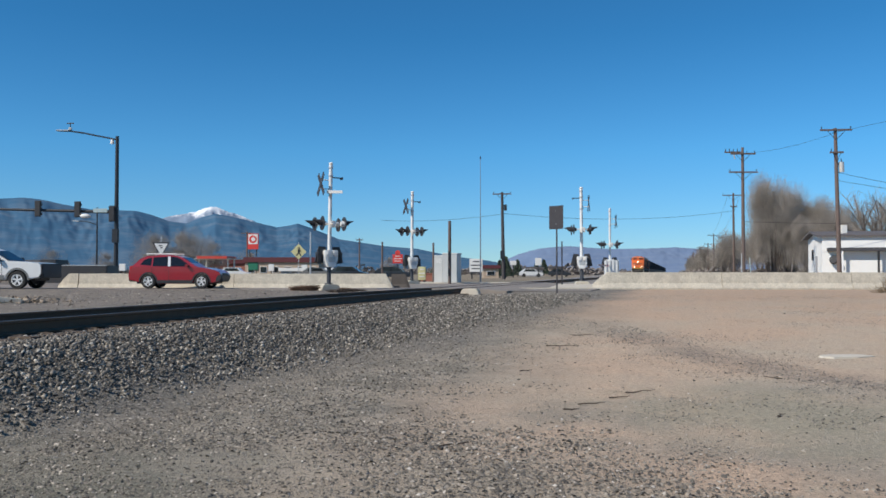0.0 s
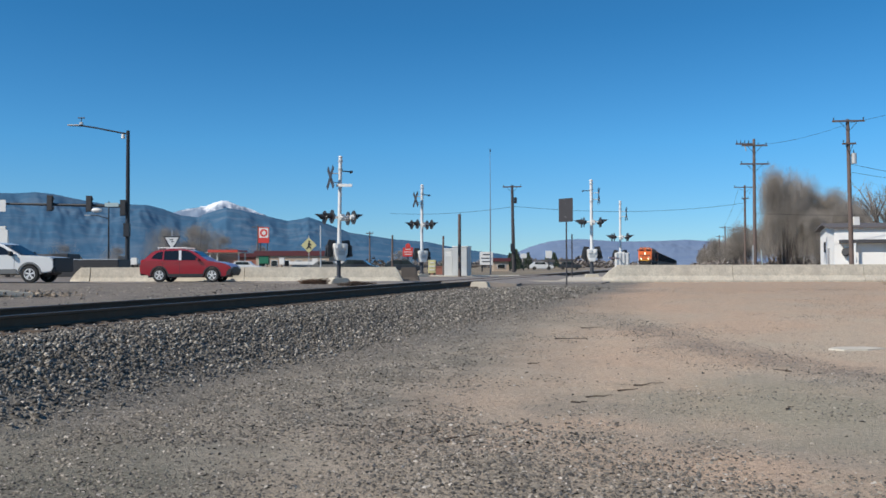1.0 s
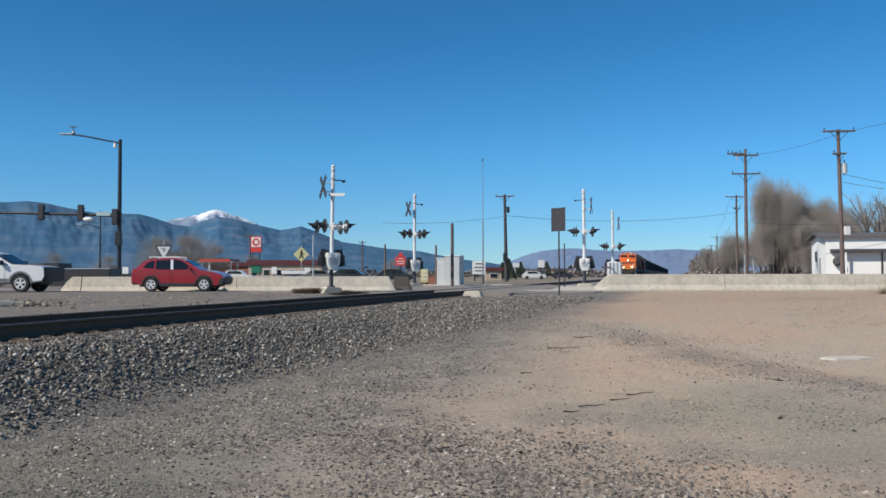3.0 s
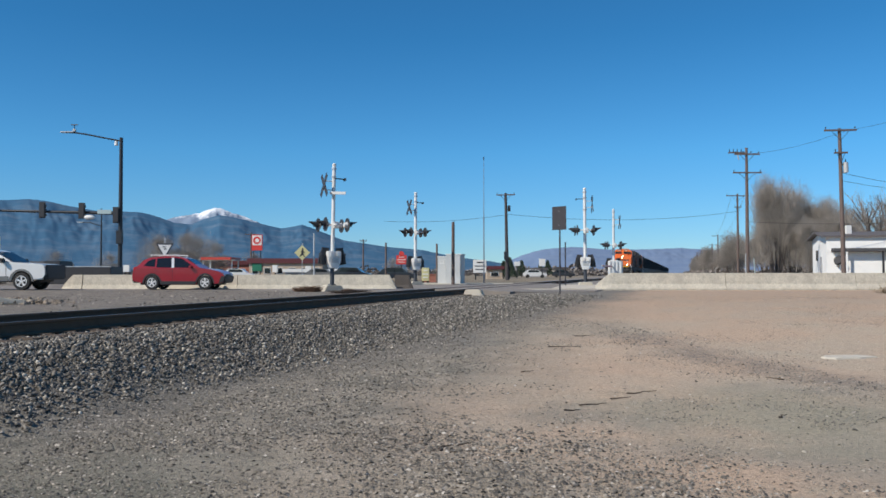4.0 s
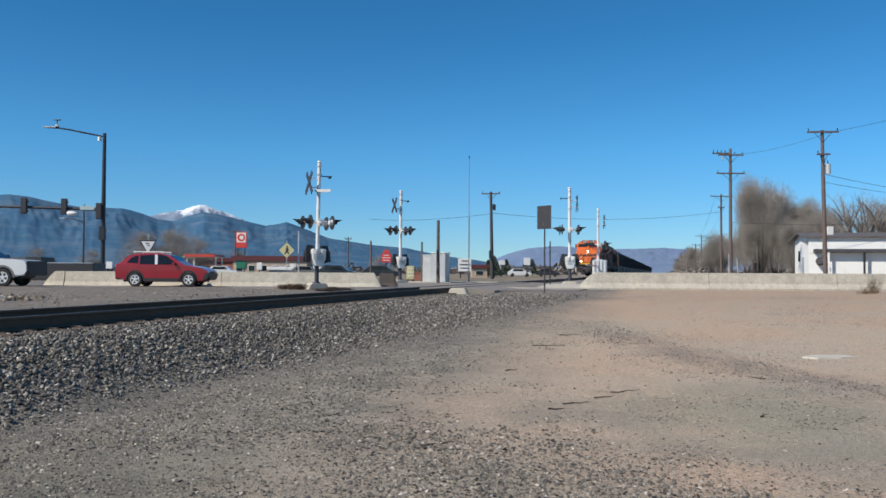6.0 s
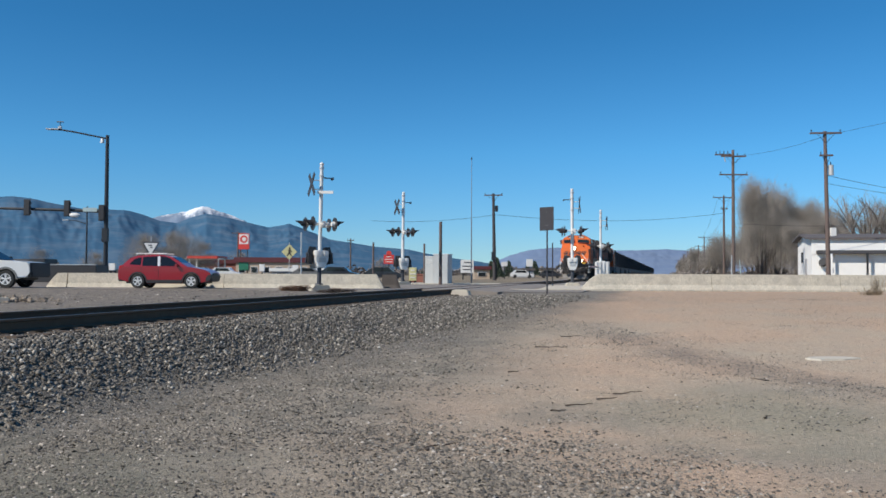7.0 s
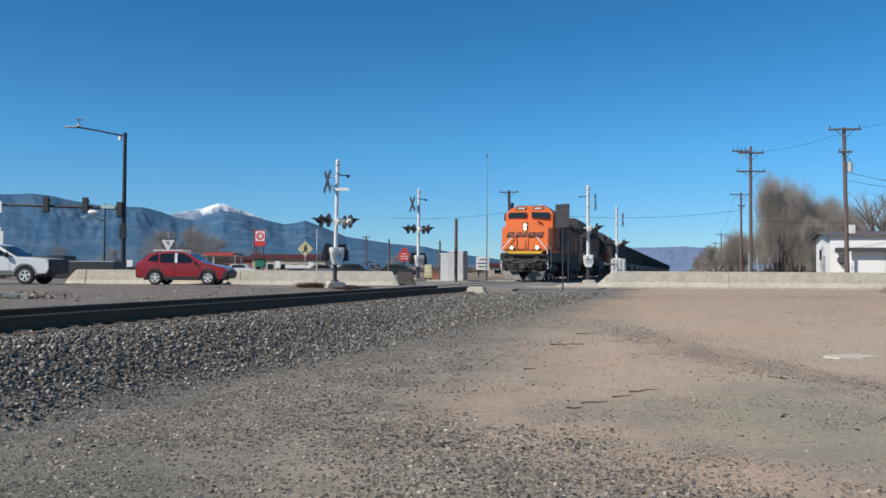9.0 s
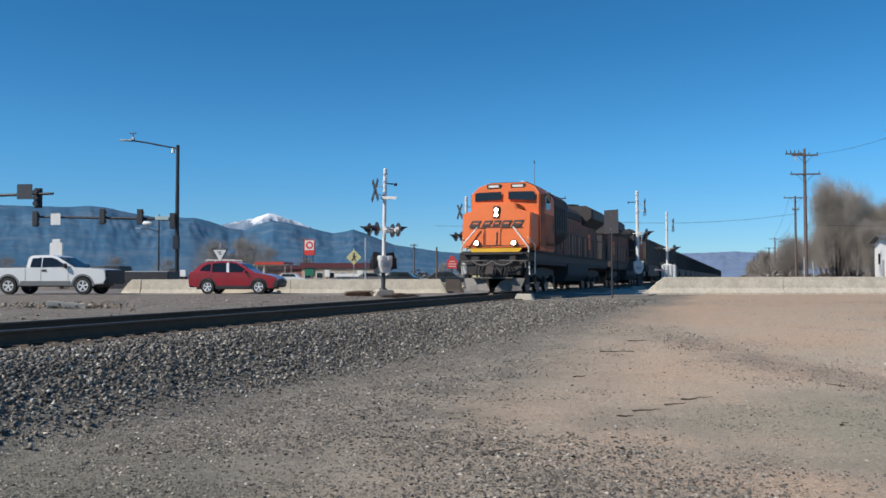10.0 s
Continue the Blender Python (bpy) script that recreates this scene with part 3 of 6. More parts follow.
def crossing_signal(x, y, z, height, turn, lean=0.0, cross=-1, gate=None, lights_z=2.9, tops=1, r=0.088, case=BLACK):
    s = thing("crossing_signal", pose(x, y, z, 0, lean, turn), "silver railway crossing mast with hooded black lights", "crossing signal", group="crossing signals")
    part("foundation", prism(B(), [(-0.55, -0.1), (0.55, -0.1), (0.34, 0.26), (-0.34, 0.26)], -0.36, 0.36, bevel=0.03), CONCRETE, s, "weathered concrete footing")
    # below the gate case the mast is darker than above
    part("base", rod(rod(B(), (0, 0, 0.24), (0, 0, 0.32), 0.19, 0.17, 12), (0, 0, 0.32), (0, 0, 1.05), r * 1.12, r * 1.05, 14), SIGN_DARK, s, "darker lower length of the mast")
    part("mast", rod(B(), (0, 0, 1.0), (0, 0, height), r, r * 0.92, 16), ALU, s)
    part("cap", ball(B(), (0, 0, height), r * 1.12, (1, 1, 0.7)), ALU, s)
    for dz in (0.22, 0.58, 1.3):
        part("clamp", rod(B(), (0, 0, height - dz), (0, 0, height - dz + 0.07), r * 1.22, n=14), STEEL, s, "bolted steel clamp")
    cb = part("crossbuck", B(), SIGN_DARK, s, "dark back of the crossed boards")
    bm = B()
    for sg in (-1, 1):
        box(bm, 0, 0, 0, 0.02, 1.2, 0.22, 0.0, pose(0.011 * sg, 0, 0, 50 * sg, 0, 0))
    cb.data = mesh_of("crossbuck", bm, SIGN_DARK)
    cb.location = (cross * 0.46, 0, height - 0.95)
    for dz in (0.75, 1.15):
        part("bracket", rod(B(), (0, 0, height - dz), (cross * 0.46, 0, height - dz), 0.02, n=8), ALU, s)
    if tops:
        part("sign_arm", box(box(B(), -cross * 0.28, 0, height - 0.62, 0.56, 0.05, 0.05, 0.01), -cross * 0.52, 0, height - 0.64, 0.04, 0.3, 0.12, 0.01), SIGN_DARK, s, "dark bell arm")
    if tops > 1:
        part("plate", box(B(), 0, 0, 0, 0.72, 0.03, 0.13, 0.006, pose(0.05, -r - 0.30, height - 1.30, 0, 0, -34)), SIGN_WHITE, s, "white track-count plate")
    if tops > 1:
        part("plate_bracket", rod(B(), (0, 0, height - 1.30), (0.05, -r - 0.30, height - 1.30), 0.02, n=8), ALU, s)
    part("crossarm", rod(rod(B(), (-0.62, 0, lights_z + 0.03), (0.62, 0, lights_z + 0.03), 0.035, n=10), (0, -0.5, lights_z), (0, 0.5, lights_z), 0.035, n=10), ALU, s)
    part("junction_box", box(B(), 0.1, -0.08, lights_z, 0.22, 0.18, 0.3, 0.02), ALU, s)
    for fx, dy in ((-1, 0.42), (-1, -0.42), (1, 0.42), (1, -0.42)):
        light_unit(s, fx * 0.52 + fx * 0.06 * dy, dy, lights_z, fx, case)
    mech = part("gate_mechanism", prism(B(), [(-0.16, 1.02), (0.16, 1.02), (0.30, 1.36), (0.30, 1.78), (-0.30, 1.78), (-0.30, 1.36)], -0.34, 0.12, bevel=0.03), ALU, s, "grey tapered gate motor case")
    for sx in (-0.15, 0.15):
        part("motor_cover", box(B(), sx, -0.37, 1.64, 0.24, 0.10, 0.26, 0.04), SIGN_WHITE, mech, "white rounded cover")
    part("case_door", box(B(), 0, -0.345, 1.36, 0.34, 0.02, 0.20, 0.006), CABINET, mech)
    for sg in (-1, 1):
        bm = B()
        prism(bm, [(-0.20, 1.92), (0.12, 1.95), (0.24, 1.55), (0.30, 1.22), (0.02, 1.16), (-0.16, 1.4)], -0.05, 0.05, pose(sg * 0.36, 0.05, 0.0, 0, 0, 0 if sg > 0 else 180))
        box(bm, sg * 0.50, 0.05, 1.45, 0.14, 0.4, 0.5, 0.02)
        part("counterweight", bm, BLACK, s, "black counterweight arms")
    if gate:
        ang, length = gate
        g = part("gate_arm", B(), SIGN_WHITE, s, "lowered red and white gate arm")
        bm = B()
        box(bm, 0, length / 2, 0, 0.03, length, 0.11, 0.004)
        g.data = mesh_of("gate_arm", bm, SIGN_WHITE)
        g.location, g.rotation_euler = (0.0, 0.1, 1.30), (0, 0, radians(ang))
        for k in range(int(length / 0.8)):
            part("stripe", box(B(), 0, 0.4 + k * 0.8, 0, 0.036, 0.36, 0.116), RED_TAPE, g)
    return s


crossing_signal(-5.12, 37.8, -0.16, 5.66, 28, lean=0.9, lights_z=2.95, tops=2, case=ALU)
crossing_signal(-2.08, 56, -0.16, 6.1, 26, lean=0.3, lights_z=3.5, r=0.10)
crossing_signal(8.5, 52, -0.16, 5.98, -2, lean=-0.3, cross=1, lights_z=3.42, tops=1, r=0.10)
far_mast = crossing_signal(12.6, 64, -0.16, 5.6, -2, cross=1, gate=(165, 7.5), lights_z=2.9, tops=0, r=0.088)
part("relay_case", box(B(), 0.05, -0.45, 1.15, 1.05, 0.4, 1.15, 0.03), ALU, far_mast, "pale open-framed relay case")
for k in range(4):
    part("frame_bar", box(B(), -0.35 + 0.27 * k, -0.68, 1.15, 0.06, 0.05, 1.1), CABINET, far_mast)


# ---- signs ----
def post_sign(name, x, y, z, top, panel, label, category, post=0.03, post_mat=STEEL, extra=None, turn=0):
    s = thing(name, pose(x, y, z, 0, 0, turn), label, category)
    part("post", box(B(), 0, 0.03, top / 2 - 0.1, post * 1.6, post, top + 0.2), post_mat, s)
    p = panel(s)
    return s


def dark_panel(s):
    p = part("panel", box(B(), 0, 0, 2.93, 0.66, 0.012, 0.86, 0.004), BROWN_SIGN, s, "dark weathered sheet seen from behind")
    for z in (2.68, 3.18):
        part("bolt", rod(B(), (0, -0.014, z), (0, 0, z), 0.012, n=8), STEEL, p)
    return p


post_sign("street_sign", 4.12, 31.0, -0.28, 3.3, dark_panel, "blank dark sign back on a slim brown post", "sign", post_mat=BROWN_SIGN, turn=-47)

sp = thing("marker_post", pose(7.0, 50.0, -0.18), "slim dark bare steel post", "post")
part("shaft", box(B(), 0, 0, 1.3, 0.07, 0.05, 2.7, 0.004), BROWN_SIGN, sp)


def yield_panel(s):
    h = 0.80
    t = part("panel", prism(B(), [(-0.46, 2.45), (0.46, 2.45), (0.04, 1.66), (-0.04, 1.66)], -0.006, 0.006), SIGN_DARK, s, "downward triangle with dark rim")
    part("face", prism(B(), [(-0.36, 2.38), (0.36, 2.38), (0.0, 1.74)], -0.012, -0.007), SIGN_WHITE, t, "pale triangle")
    bm = B()
    box(bm, -0.02, -0.0135, 2.26, 0.20, 0.003, 0.06)
    box(bm, 0.03, -0.0135, 2.15, 0.14, 0.003, 0.06)
    part("legend_bar", bm, SIGN_DARK, t)


post_sign("yield_sign", -15.2, 45.6, -0.2, 2.75, yield_panel, "white triangular yield sign on a post", "sign", turn=6)


def ped_panel(s):
    d = 0.53
    t = part("panel", prism(B(), [(-d, 2.25), (0, 2.25 + d), (d, 2.25), (0, 2.25 - d)], -0.006, 0.006), SIGN_YELLOW, s, "yellow diamond")
    bm = B()
    ball(bm, (0.03, -0.010, 2.50), 0.065, (1, 0.05, 1))
    prism(bm, [(-0.07, 2.42), (0.09, 2.42), (0.08, 2.18), (0.2, 1.98), (0.13, 1.95), (0.02, 2.12), (-0.12, 1.95), (-0.19, 1.98), (-0.06, 2.18)], -0.012, -0.007)
    prism(bm, [(0.07, 2.4), (0.2, 2.25), (0.16, 2.21), (0.03, 2.32)], -0.013, -0.008)
    part("walking_symbol", bm, BLACK, t, "black walking symbol")


post_sign("crossing_warning_sign", -9.9, 58.0, -0.2, 2.9, ped_panel, "yellow diamond pedestrian warning sign", "sign", turn=4)
wb = thing("signal_pole", pose(-9.15, 58.4, -0.2), "slim pale steel pole with a white pedestal", "pole")
part("shaft", rod(B(), (0, 0, 0), (0, 0, 3.6), 0.06, 0.045), STEEL, wb)
part("pedestal", box(B(), 0, 0, 0.25, 0.3, 0.3, 0.5, 0.03), SIGN_WHITE, wb)

# ---- relay cabinets, posts and aerial by the crossing ----
hut = thing("relay_cabinet", pose(0.62, 60, -0.17, 0, 0, -14), "tall grey aluminium signal relay cabinet", "cabinet")
part("body", box(B(), 0, 0, 1.05, 1.05, 1.3, 2.1, 0.02), CABINET, hut)
part("roof", box(B(), 0, 0, 2.13, 1.13, 1.38, 0.07, 0.015), ALU, hut)
for sx in (-0.26, 0.26):
    d = part("door", box(B(), sx, -0.662, 1.05, 0.48, 0.02, 1.9, 0.006), CABINET, hut)
    part("handle", box(B(), 0.06 if sx > 0 else -0.06, -0.69, 1.05, 0.03, 0.04, 0.16, 0.008), BLACK, d)
part("plinth", box(B(), 0, 0, 0.0, 1.2, 1.45, 0.1, 0.01), CONCRETE_PALE, hut)
hut2 = thing("relay_cabinet", pose(-0.25, 60.6, -0.17, 0, 0, -14), "narrow grey aluminium signal cabinet with vents", "cabinet")
part("body", box(B(), 0, 0, 0.98, 0.62, 0.8, 1.96, 0.02), CABINET, hut2)
part("roof", box(B(), 0, 0, 1.99, 0.68, 0.86, 0.06, 0.012), ALU, hut2)
for k in range(4):
    part("louvre", box(B(), 0, -0.41, 1.5 + 0.08 * k, 0.4, 0.02, 0.03), ALU, hut2)
part("plinth", box(B(), 0, 0, 0.0, 0.75, 0.9, 0.1, 0.01), CONCRETE_PALE, hut2)

for x, y, h, r, lab in ((0.43, 57.0, 4.3, 0.115, "stubby weathered timber post beside the cabinets"), (-0.72, 62.0, 3.0, 0.08, "short dark timber post"), (-6.1, 85.0, 3.9, 0.1, "bare timber post in a lot")):
    p = thing("timber_post", pose(x, y, -0.2), lab, "post")
    part("shaft", rod(B(), (0, 0, 0), (0, 0, h), r, r * 0.88, 12), WOOD, p)
    part("band", rod(B(), (0, 0, h * 0.3), (0, 0, h * 0.3 + 0.06), r * 1.06, n=12), DARK_METAL, p)

SLATE = mat("slate_grey_tube", (0.17, 0.19, 0.22), 0.5, vary=0.1)
aer = thing("radio_aerial", pose(2.68, 61.0, -0.17), "tall slender grey whip aerial on a tube", "aerial")
part("tube", rod(B(), (0, 0, 0), (0, 0, 4.8), 0.050, 0.040), SLATE, aer)
part("whip", rod(B(), (0, 0, 4.8), (0, 0, 9.1), 0.028, 0.016), SLATE, aer)
part("tip", rod(B(), (0, 0, 9.0), (0, 0, 9.2), 0.04, 0.04), DARK_METAL, aer)


# ---- timber utility poles ----
def utility_pole(x, y, h, arms, lean=0.0, transformer=None, guy=None, material=WOOD, r=0.16, turn=0.0, lab="weathered timber utility pole with crossarms"):
    p = thing("utility_pole", pose(x, y, -0.2, 0, lean, turn), lab, "utility pole", group="utility poles")
    part("shaft", rod(B(), (0, 0, 0), (0, 0, h), r, r * 0.66, 12), material, p)
    for z, w, pins in arms:
        a = part("crossarm", box(B(), 0, -0.14, z, w, 0.11, 0.13, 0.01), WOOD, p)
        part("brace", rod(rod(B(), (-w * 0.28, -0.16, z - 0.05), (0, -0.13, z - 0.75), 0.02, n=6), (w * 0.28, -0.16, z - 0.05), (0, -0.13, z - 0.75), 0.02, n=6), DARK_METAL, a)
        for k in range(pins):
            px = (-w / 2 + 0.1) + (w - 0.2) * k / max(1, pins - 1)
            part("insulator", rod(rod(B(), (px, -0.14, z + 0.06), (px, -0.14, z + 0.14), 0.02, n=6), (px, -0.14, z + 0.14), (px, -0.14, z + 0.26), 0.05, 0.035, 8), DARK_METAL, a)
    if transformer:
        z, sx = transformer
        t = part("transformer", rod(B(), (sx * 0.38, 0, z), (sx * 0.38, 0, z + 0.75), 0.19, n=14), CABINET, p, "grey cylindrical transformer")
        part("bushing", rod(B(), (sx * 0.38, 0, z + 0.75), (sx * 0.38, 0, z + 1.0), 0.05, 0.03, 8), DARK_METAL, t)
        part("hanger", box(B(), sx * 0.2, 0, z + 0.6, 0.25, 0.06, 0.08), DARK_METAL, t)
    if guy:
        part("guy_guard", rod(B(), (guy, 0, 0), (guy * 0.8, 0, 2.2), 0.04, n=8), SIGN_PALE, p)
    return p


cp = utility_pole(27.3, 77, 12.25, [(11.65, 2.3, 4), (9.97, 2.6, 2)], guy=0.7, r=0.18)
side_arm = part("crossarm", box(B(), -0.75, 0.3, 11.85, 1.6, 0.11, 0.12, 0.01), WOOD, cp, "offset double crossarm")
for k in range(4):
    part("insulator", rod(B(), (-1.45 + 0.36 * k, 0.3, 11.9), (-1.45 + 0.36 * k, 0.3, 12.18), 0.05, 0.03, 8), DARK_METAL, side_arm)
part("cutout", rod(B(), (-0.75, 0.25, 11.75), (-0.62, 0.25, 11.2), 0.05, 0.05, 8), CABINET, cp, "pale fuse cutout")
part("conduit", rod(B(), (-0.2, -0.12, 0), (-0.2, -0.1, 2.6), 0.05, n=8), STEEL, cp, "pale cable conduit")
tp = utility_pole(29.0, 62, 11.45, [(11.3, 2.35, 2), (9.65, 1.0, 1)], lean=-1.0, transformer=(8.2, 1), r=0.175)
part("meter_box", box(B(), 0.35, -0.1, 4.0, 0.42, 0.3, 0.62, 0.02), SIGN_WHITE, tp, "white metal service box")
utility_pole(41.2, 120, 12.1, [(11.8, 3.2, 2), (10.2, 1.0, 2)], r=0.19)
dp = utility_pole(7.15, 100, 10.3, [(10.1, 2.2, 3)], r=0.23, lean=-1.0, material=DARK_WOOD, lab="dark timber utility pole with one crossarm")
part("equipment_box", box(B(), 0.36, -0.05, 8.5, 0.34, 0.3, 0.7, 0.03), DARK_METAL, dp, "dark metal box")
part("equipment_box", box(B(), -0.1, -0.3, 2.9, 0.5, 0.3, 1.0, 0.03), DARK_METAL, dp, "dark metal box")
pp = utility_pole(71, 222, 11.0, [(10.6, 3.2, 3)], transformer=(7.5, -1), r=0.2)
for k, (x, y, h) in enumerate(((66, 200, 9.5), (82, 262, 10.0), (88, 290, 9.8), (99, 330, 10.0), (108, 365, 10.0), (118, 400, 10), (132, 450, 10), (150, 520, 10))):
    utility_pole(x, y, h, [(h - 0.4, 2.4, 2)], r=0.2)
utility_pole(-37, 160, 8.5, [(8.2, 2.2, 2)], r=0.18)
utility_pole(-13.8, 140, 6.5, [(6.2, 1.2, 2)], r=0.15)


# ---- mast-arm traffic signals and street lamps ----
def traffic_head(parent, x, y, z, faces=-1):
    h = part("signal_head", box(B(), 0, 0, 0, 0.36, 0.22, 1.06, 0.03), BLACK, parent, "black three-lamp signal head")
    h.location = (x, y, z)
    part("backplate", box(B(), 0, -0.06 * faces, 0, 0.46, 0.015, 1.14, 0.004), BLACK, h)
    for k in (-1, 0, 1):
        part("visor", rod(B(), (0, 0.1 * faces, 0.33 * k), (0, 0.33 * faces, 0.33 * k), 0.145, 0.14, 12), BLACK, h)


def mast_signal(x, y, h, arm_z, arm_len, heads, lamp=True, turn=0, lab="dark mast-arm traffic signal pole with street lamp"):
    s = thing("traffic_signal", pose(x, y, -0.2, 0, 0, turn), lab, "traffic signal", group="traffic signals")
    part("pole", rod(rod(B(), (0, 0, 0), (0, 0, 0.35), 0.24, 0.2, 14), (0, 0, 0.3), (0, 0, h), 0.17, 0.12, 14), DARK_METAL, s)
    part("mast_arm", rod(B(), (0, 0, arm_z), (-arm_len, 0, arm_z + 0.25), 0.12, 0.07, 12), DARK_METAL, s)
    for d, dz in heads:
        traffic_head(s, -d, -0.2, arm_z + 0.12 + dz, 1)
    part("control_box", box(B(), 0.05, -0.25, arm_z - 1.7, 0.42, 0.3, 0.95, 0.02), DARK_METAL, s)
    if lamp:
        l = part("lamp_arm", B(), DARK_METAL, s)
        bm = B()
        pts = [(-0.0, h - 0.25), (-1.2, h - 0.02), (-2.4, h + 0.22), (-3.3, h + 0.36), (-4.0, h + 0.38)]
        for a, b in zip(pts, pts[1:]):
            rod(bm, (a[0], 0, a[1]), (b[0], 0, b[1]), 0.06, 0.055, 10)
        l.data = mesh_of("lamp_arm", bm, DARK_METAL, smooth=True)
        part("luminaire", box(box(B(), -3.85, 0, h + 0.40, 0.95, 0.32, 0.10, 0.03), -3.35, 0, h + 0.52, 0.22, 0.2, 0.2, 0.03), STEEL, l, "flat grey street lamp")
        part("photocell", rod(rod(B(), (-3.35, 0, h + 0.6), (-3.35, 0, h + 0.9), 0.03, n=8), (-3.6, 0, h + 0.92), (-3.1, 0, h + 0.92), 0.04, n=8), DARK_METAL, l)
        part("camera_unit", rod(B(), (-0.35, 0, h - 0.55), (-0.35, 0, h - 0.25), 0.14, 0.10, 10), SIGN_WHITE, s, "white camera dome")
    return s


ms = mast_signal(-23.17, 60, 10.5, 5.1, 10.7, [(0.22, -0.25), (2.65, 0.05), (5.45, 0.1), (10.5, -0.05)])
part("street_name_sign", box(B(), -1.1, -0.12, 5.2, 1.0, 0.03, 0.28, 0.004), SIGN_PALE, ms, "pale street name plate")
part("clamp_light", ball(B(), (-2.15, -0.2, 4.8), 0.3, (1.4, 0.5, 0.55)), SIGN_WHITE, ms, "white camera housing")
part("lane_sign", box(B(), -9.0, -0.2, 5.15, 0.75, 0.02, 0.85, 0.01), SIGN_WHITE, ms, "white lane sign")

ms2 = mast_signal(-34.5, 46, 8.0, 5.35, 9.6, [(8.6, -0.1)], lamp=False, turn=180, lab="dark mast-arm traffic signal reaching over the street")
part("lane_sign", box(B(), -8.0, 0.12, 5.7, 0.9, 0.02, 0.85, 0.01), SIGN_DARK, ms2, "grey back of a lane sign")
fl = thing("street_lamp", pose(-37.6, 92, -0.2), "slim dark street lamp with a curved arm", "street lamp")
part("pole", rod(B(), (0, 0, 0), (0, 0, 7.9), 0.11, 0.07), DARK_METAL, fl)
part("arm", rod(rod(B(), (0, 0, 6.0), (-1.2, 0, 6.35), 0.05, 0.04), (-1.2, 0, 6.35), (-2.2, 0, 6.4), 0.04, 0.04), DARK_METAL, fl)
part("luminaire", box(B(), -2.3, 0, 6.4, 0.7, 0.28, 0.10, 0.03), STEEL, fl)


# ---- road vehicles ----
RED_CAR = mat("red_car_paint", (0.30, 0.010, 0.018), 0.28, 0.15, vary=0.06, scale=2, coat=0.7)
WHITE_CAR = mat("white_car_paint", (0.66, 0.66, 0.65), 0.3, vary=0.04, scale=2, coat=0.6)
GREY_TRIM = mat("grey_two_tone_paint", (0.145, 0.148, 0.145), 0.45, vary=0.1, scale=3)
DARK_CAR = mat("dark_car_paint", (0.02, 0.022, 0.028), 0.3, vary=0.1, scale=2, coat=0.6)
TRIM = mat("black_plastic", (0.022, 0.022, 0.024), 0.6, vary=0.15)
TYRE = mat("tyre_rubber", (0.022, 0.022, 0.022), 0.85, vary=0.2, bump=0.2)
ALLOY = mat("alloy_wheel", (0.78, 0.77, 0.75), 0.4, 0.15, vary=0.08)
CLEAR = mat("lamp_glass", (0.62, 0.64, 0.66), 0.12, vary=0.05)
# darker copy of the lamp glass, for lamps on the shaded vehicle fronts
SHADED_LAMP = mat("shaded_lamp_glass", (0.10, 0.10, 0.105), 0.15, vary=0.05)
TAIL = mat("tail_lamp_red", (0.45, 0.02, 0.02), 0.2, vary=0.05)


def wheel(parent, x, y, r, w, side):
    h = part("wheel", rod(B(), (0, -w * 0.3, 0), (0, w * 0.3, 0), r * 0.55, n=20), BLACK, parent)
    h.location = (x, y, r)
    bm = B()
    prof = [(r * 0.62, -w / 2), (r * 0.93, -w / 2), (r, -w * 0.36), (r, w * 0.36), (r * 0.93, w / 2), (r * 0.62, w / 2)]
    n = 28
    rings = [[bm.verts.new((math.cos(2 * math.pi * k / n) * q, yy, math.sin(2 * math.pi * k / n) * q)) for q, yy in prof] for k in range(n)]
    for k in range(n):
        p, q = rings[k], rings[(k + 1) % n]
        for i in range(6):
            bm.faces.new((p[i], p[(i + 1) % 6], q[(i + 1) % 6], q[i]))
    part("tyre", bm, TYRE, h)
    bm = B()
    yo = side * w * 0.42
    for k in range(5):
        a = 2 * math.pi * k / 5 + 0.3
        for da in (-0.14, 0.14):
            box(bm, r * 0.34, 0, 0, r * 0.56, 0.03, r * 0.11, 0.006, pose(0, yo, 0) @ Matrix.Rotation(-(a + da), 4, "Y"))
    rod(bm, (0, yo - 0.02, 0), (0, yo + 0.02, 0), r * 0.16, n=14)
    n = 24
    inner = [(r * 0.57, -0.03), (r * 0.64, -0.03), (r * 0.64, 0.03), (r * 0.57, 0.03)]
    rings = [[bm.verts.new((math.cos(2 * math.pi * k / n) * q, yo + yy, math.sin(2 * math.pi * k / n) * q)) for q, yy in inner] for k in range(n)]
    for k in range(n):
        p, q = rings[k], rings[(k + 1) % n]
        for i in range(4):
            bm.faces.new((p[i], p[(i + 1) % 4], q[(i + 1) % 4], q[i]))
    part("rim", bm, ALLOY, h, "five-spoke alloy rim")


def arch(cx, r, z, n=9):
    return [(cx + r * math.cos(a), z + r * math.sin(a)) for a in [math.pi * (1 - k / (n - 1)) for k in range(n)]]


def tapered(bm, pts, half, top, z0, z1, bevel=0.03):
    """A side outline made into a cabin that narrows towards its top."""
    n0 = set(bm.verts)
    prism(bm, pts, -half, half, bevel=bevel)
    for v in bm.verts:
        if v not in n0:
            k = max(0.0, (v.co.z - z0) / (z1 - z0))
            v.co.y *= 1 + (top - 1) * k
    return bm


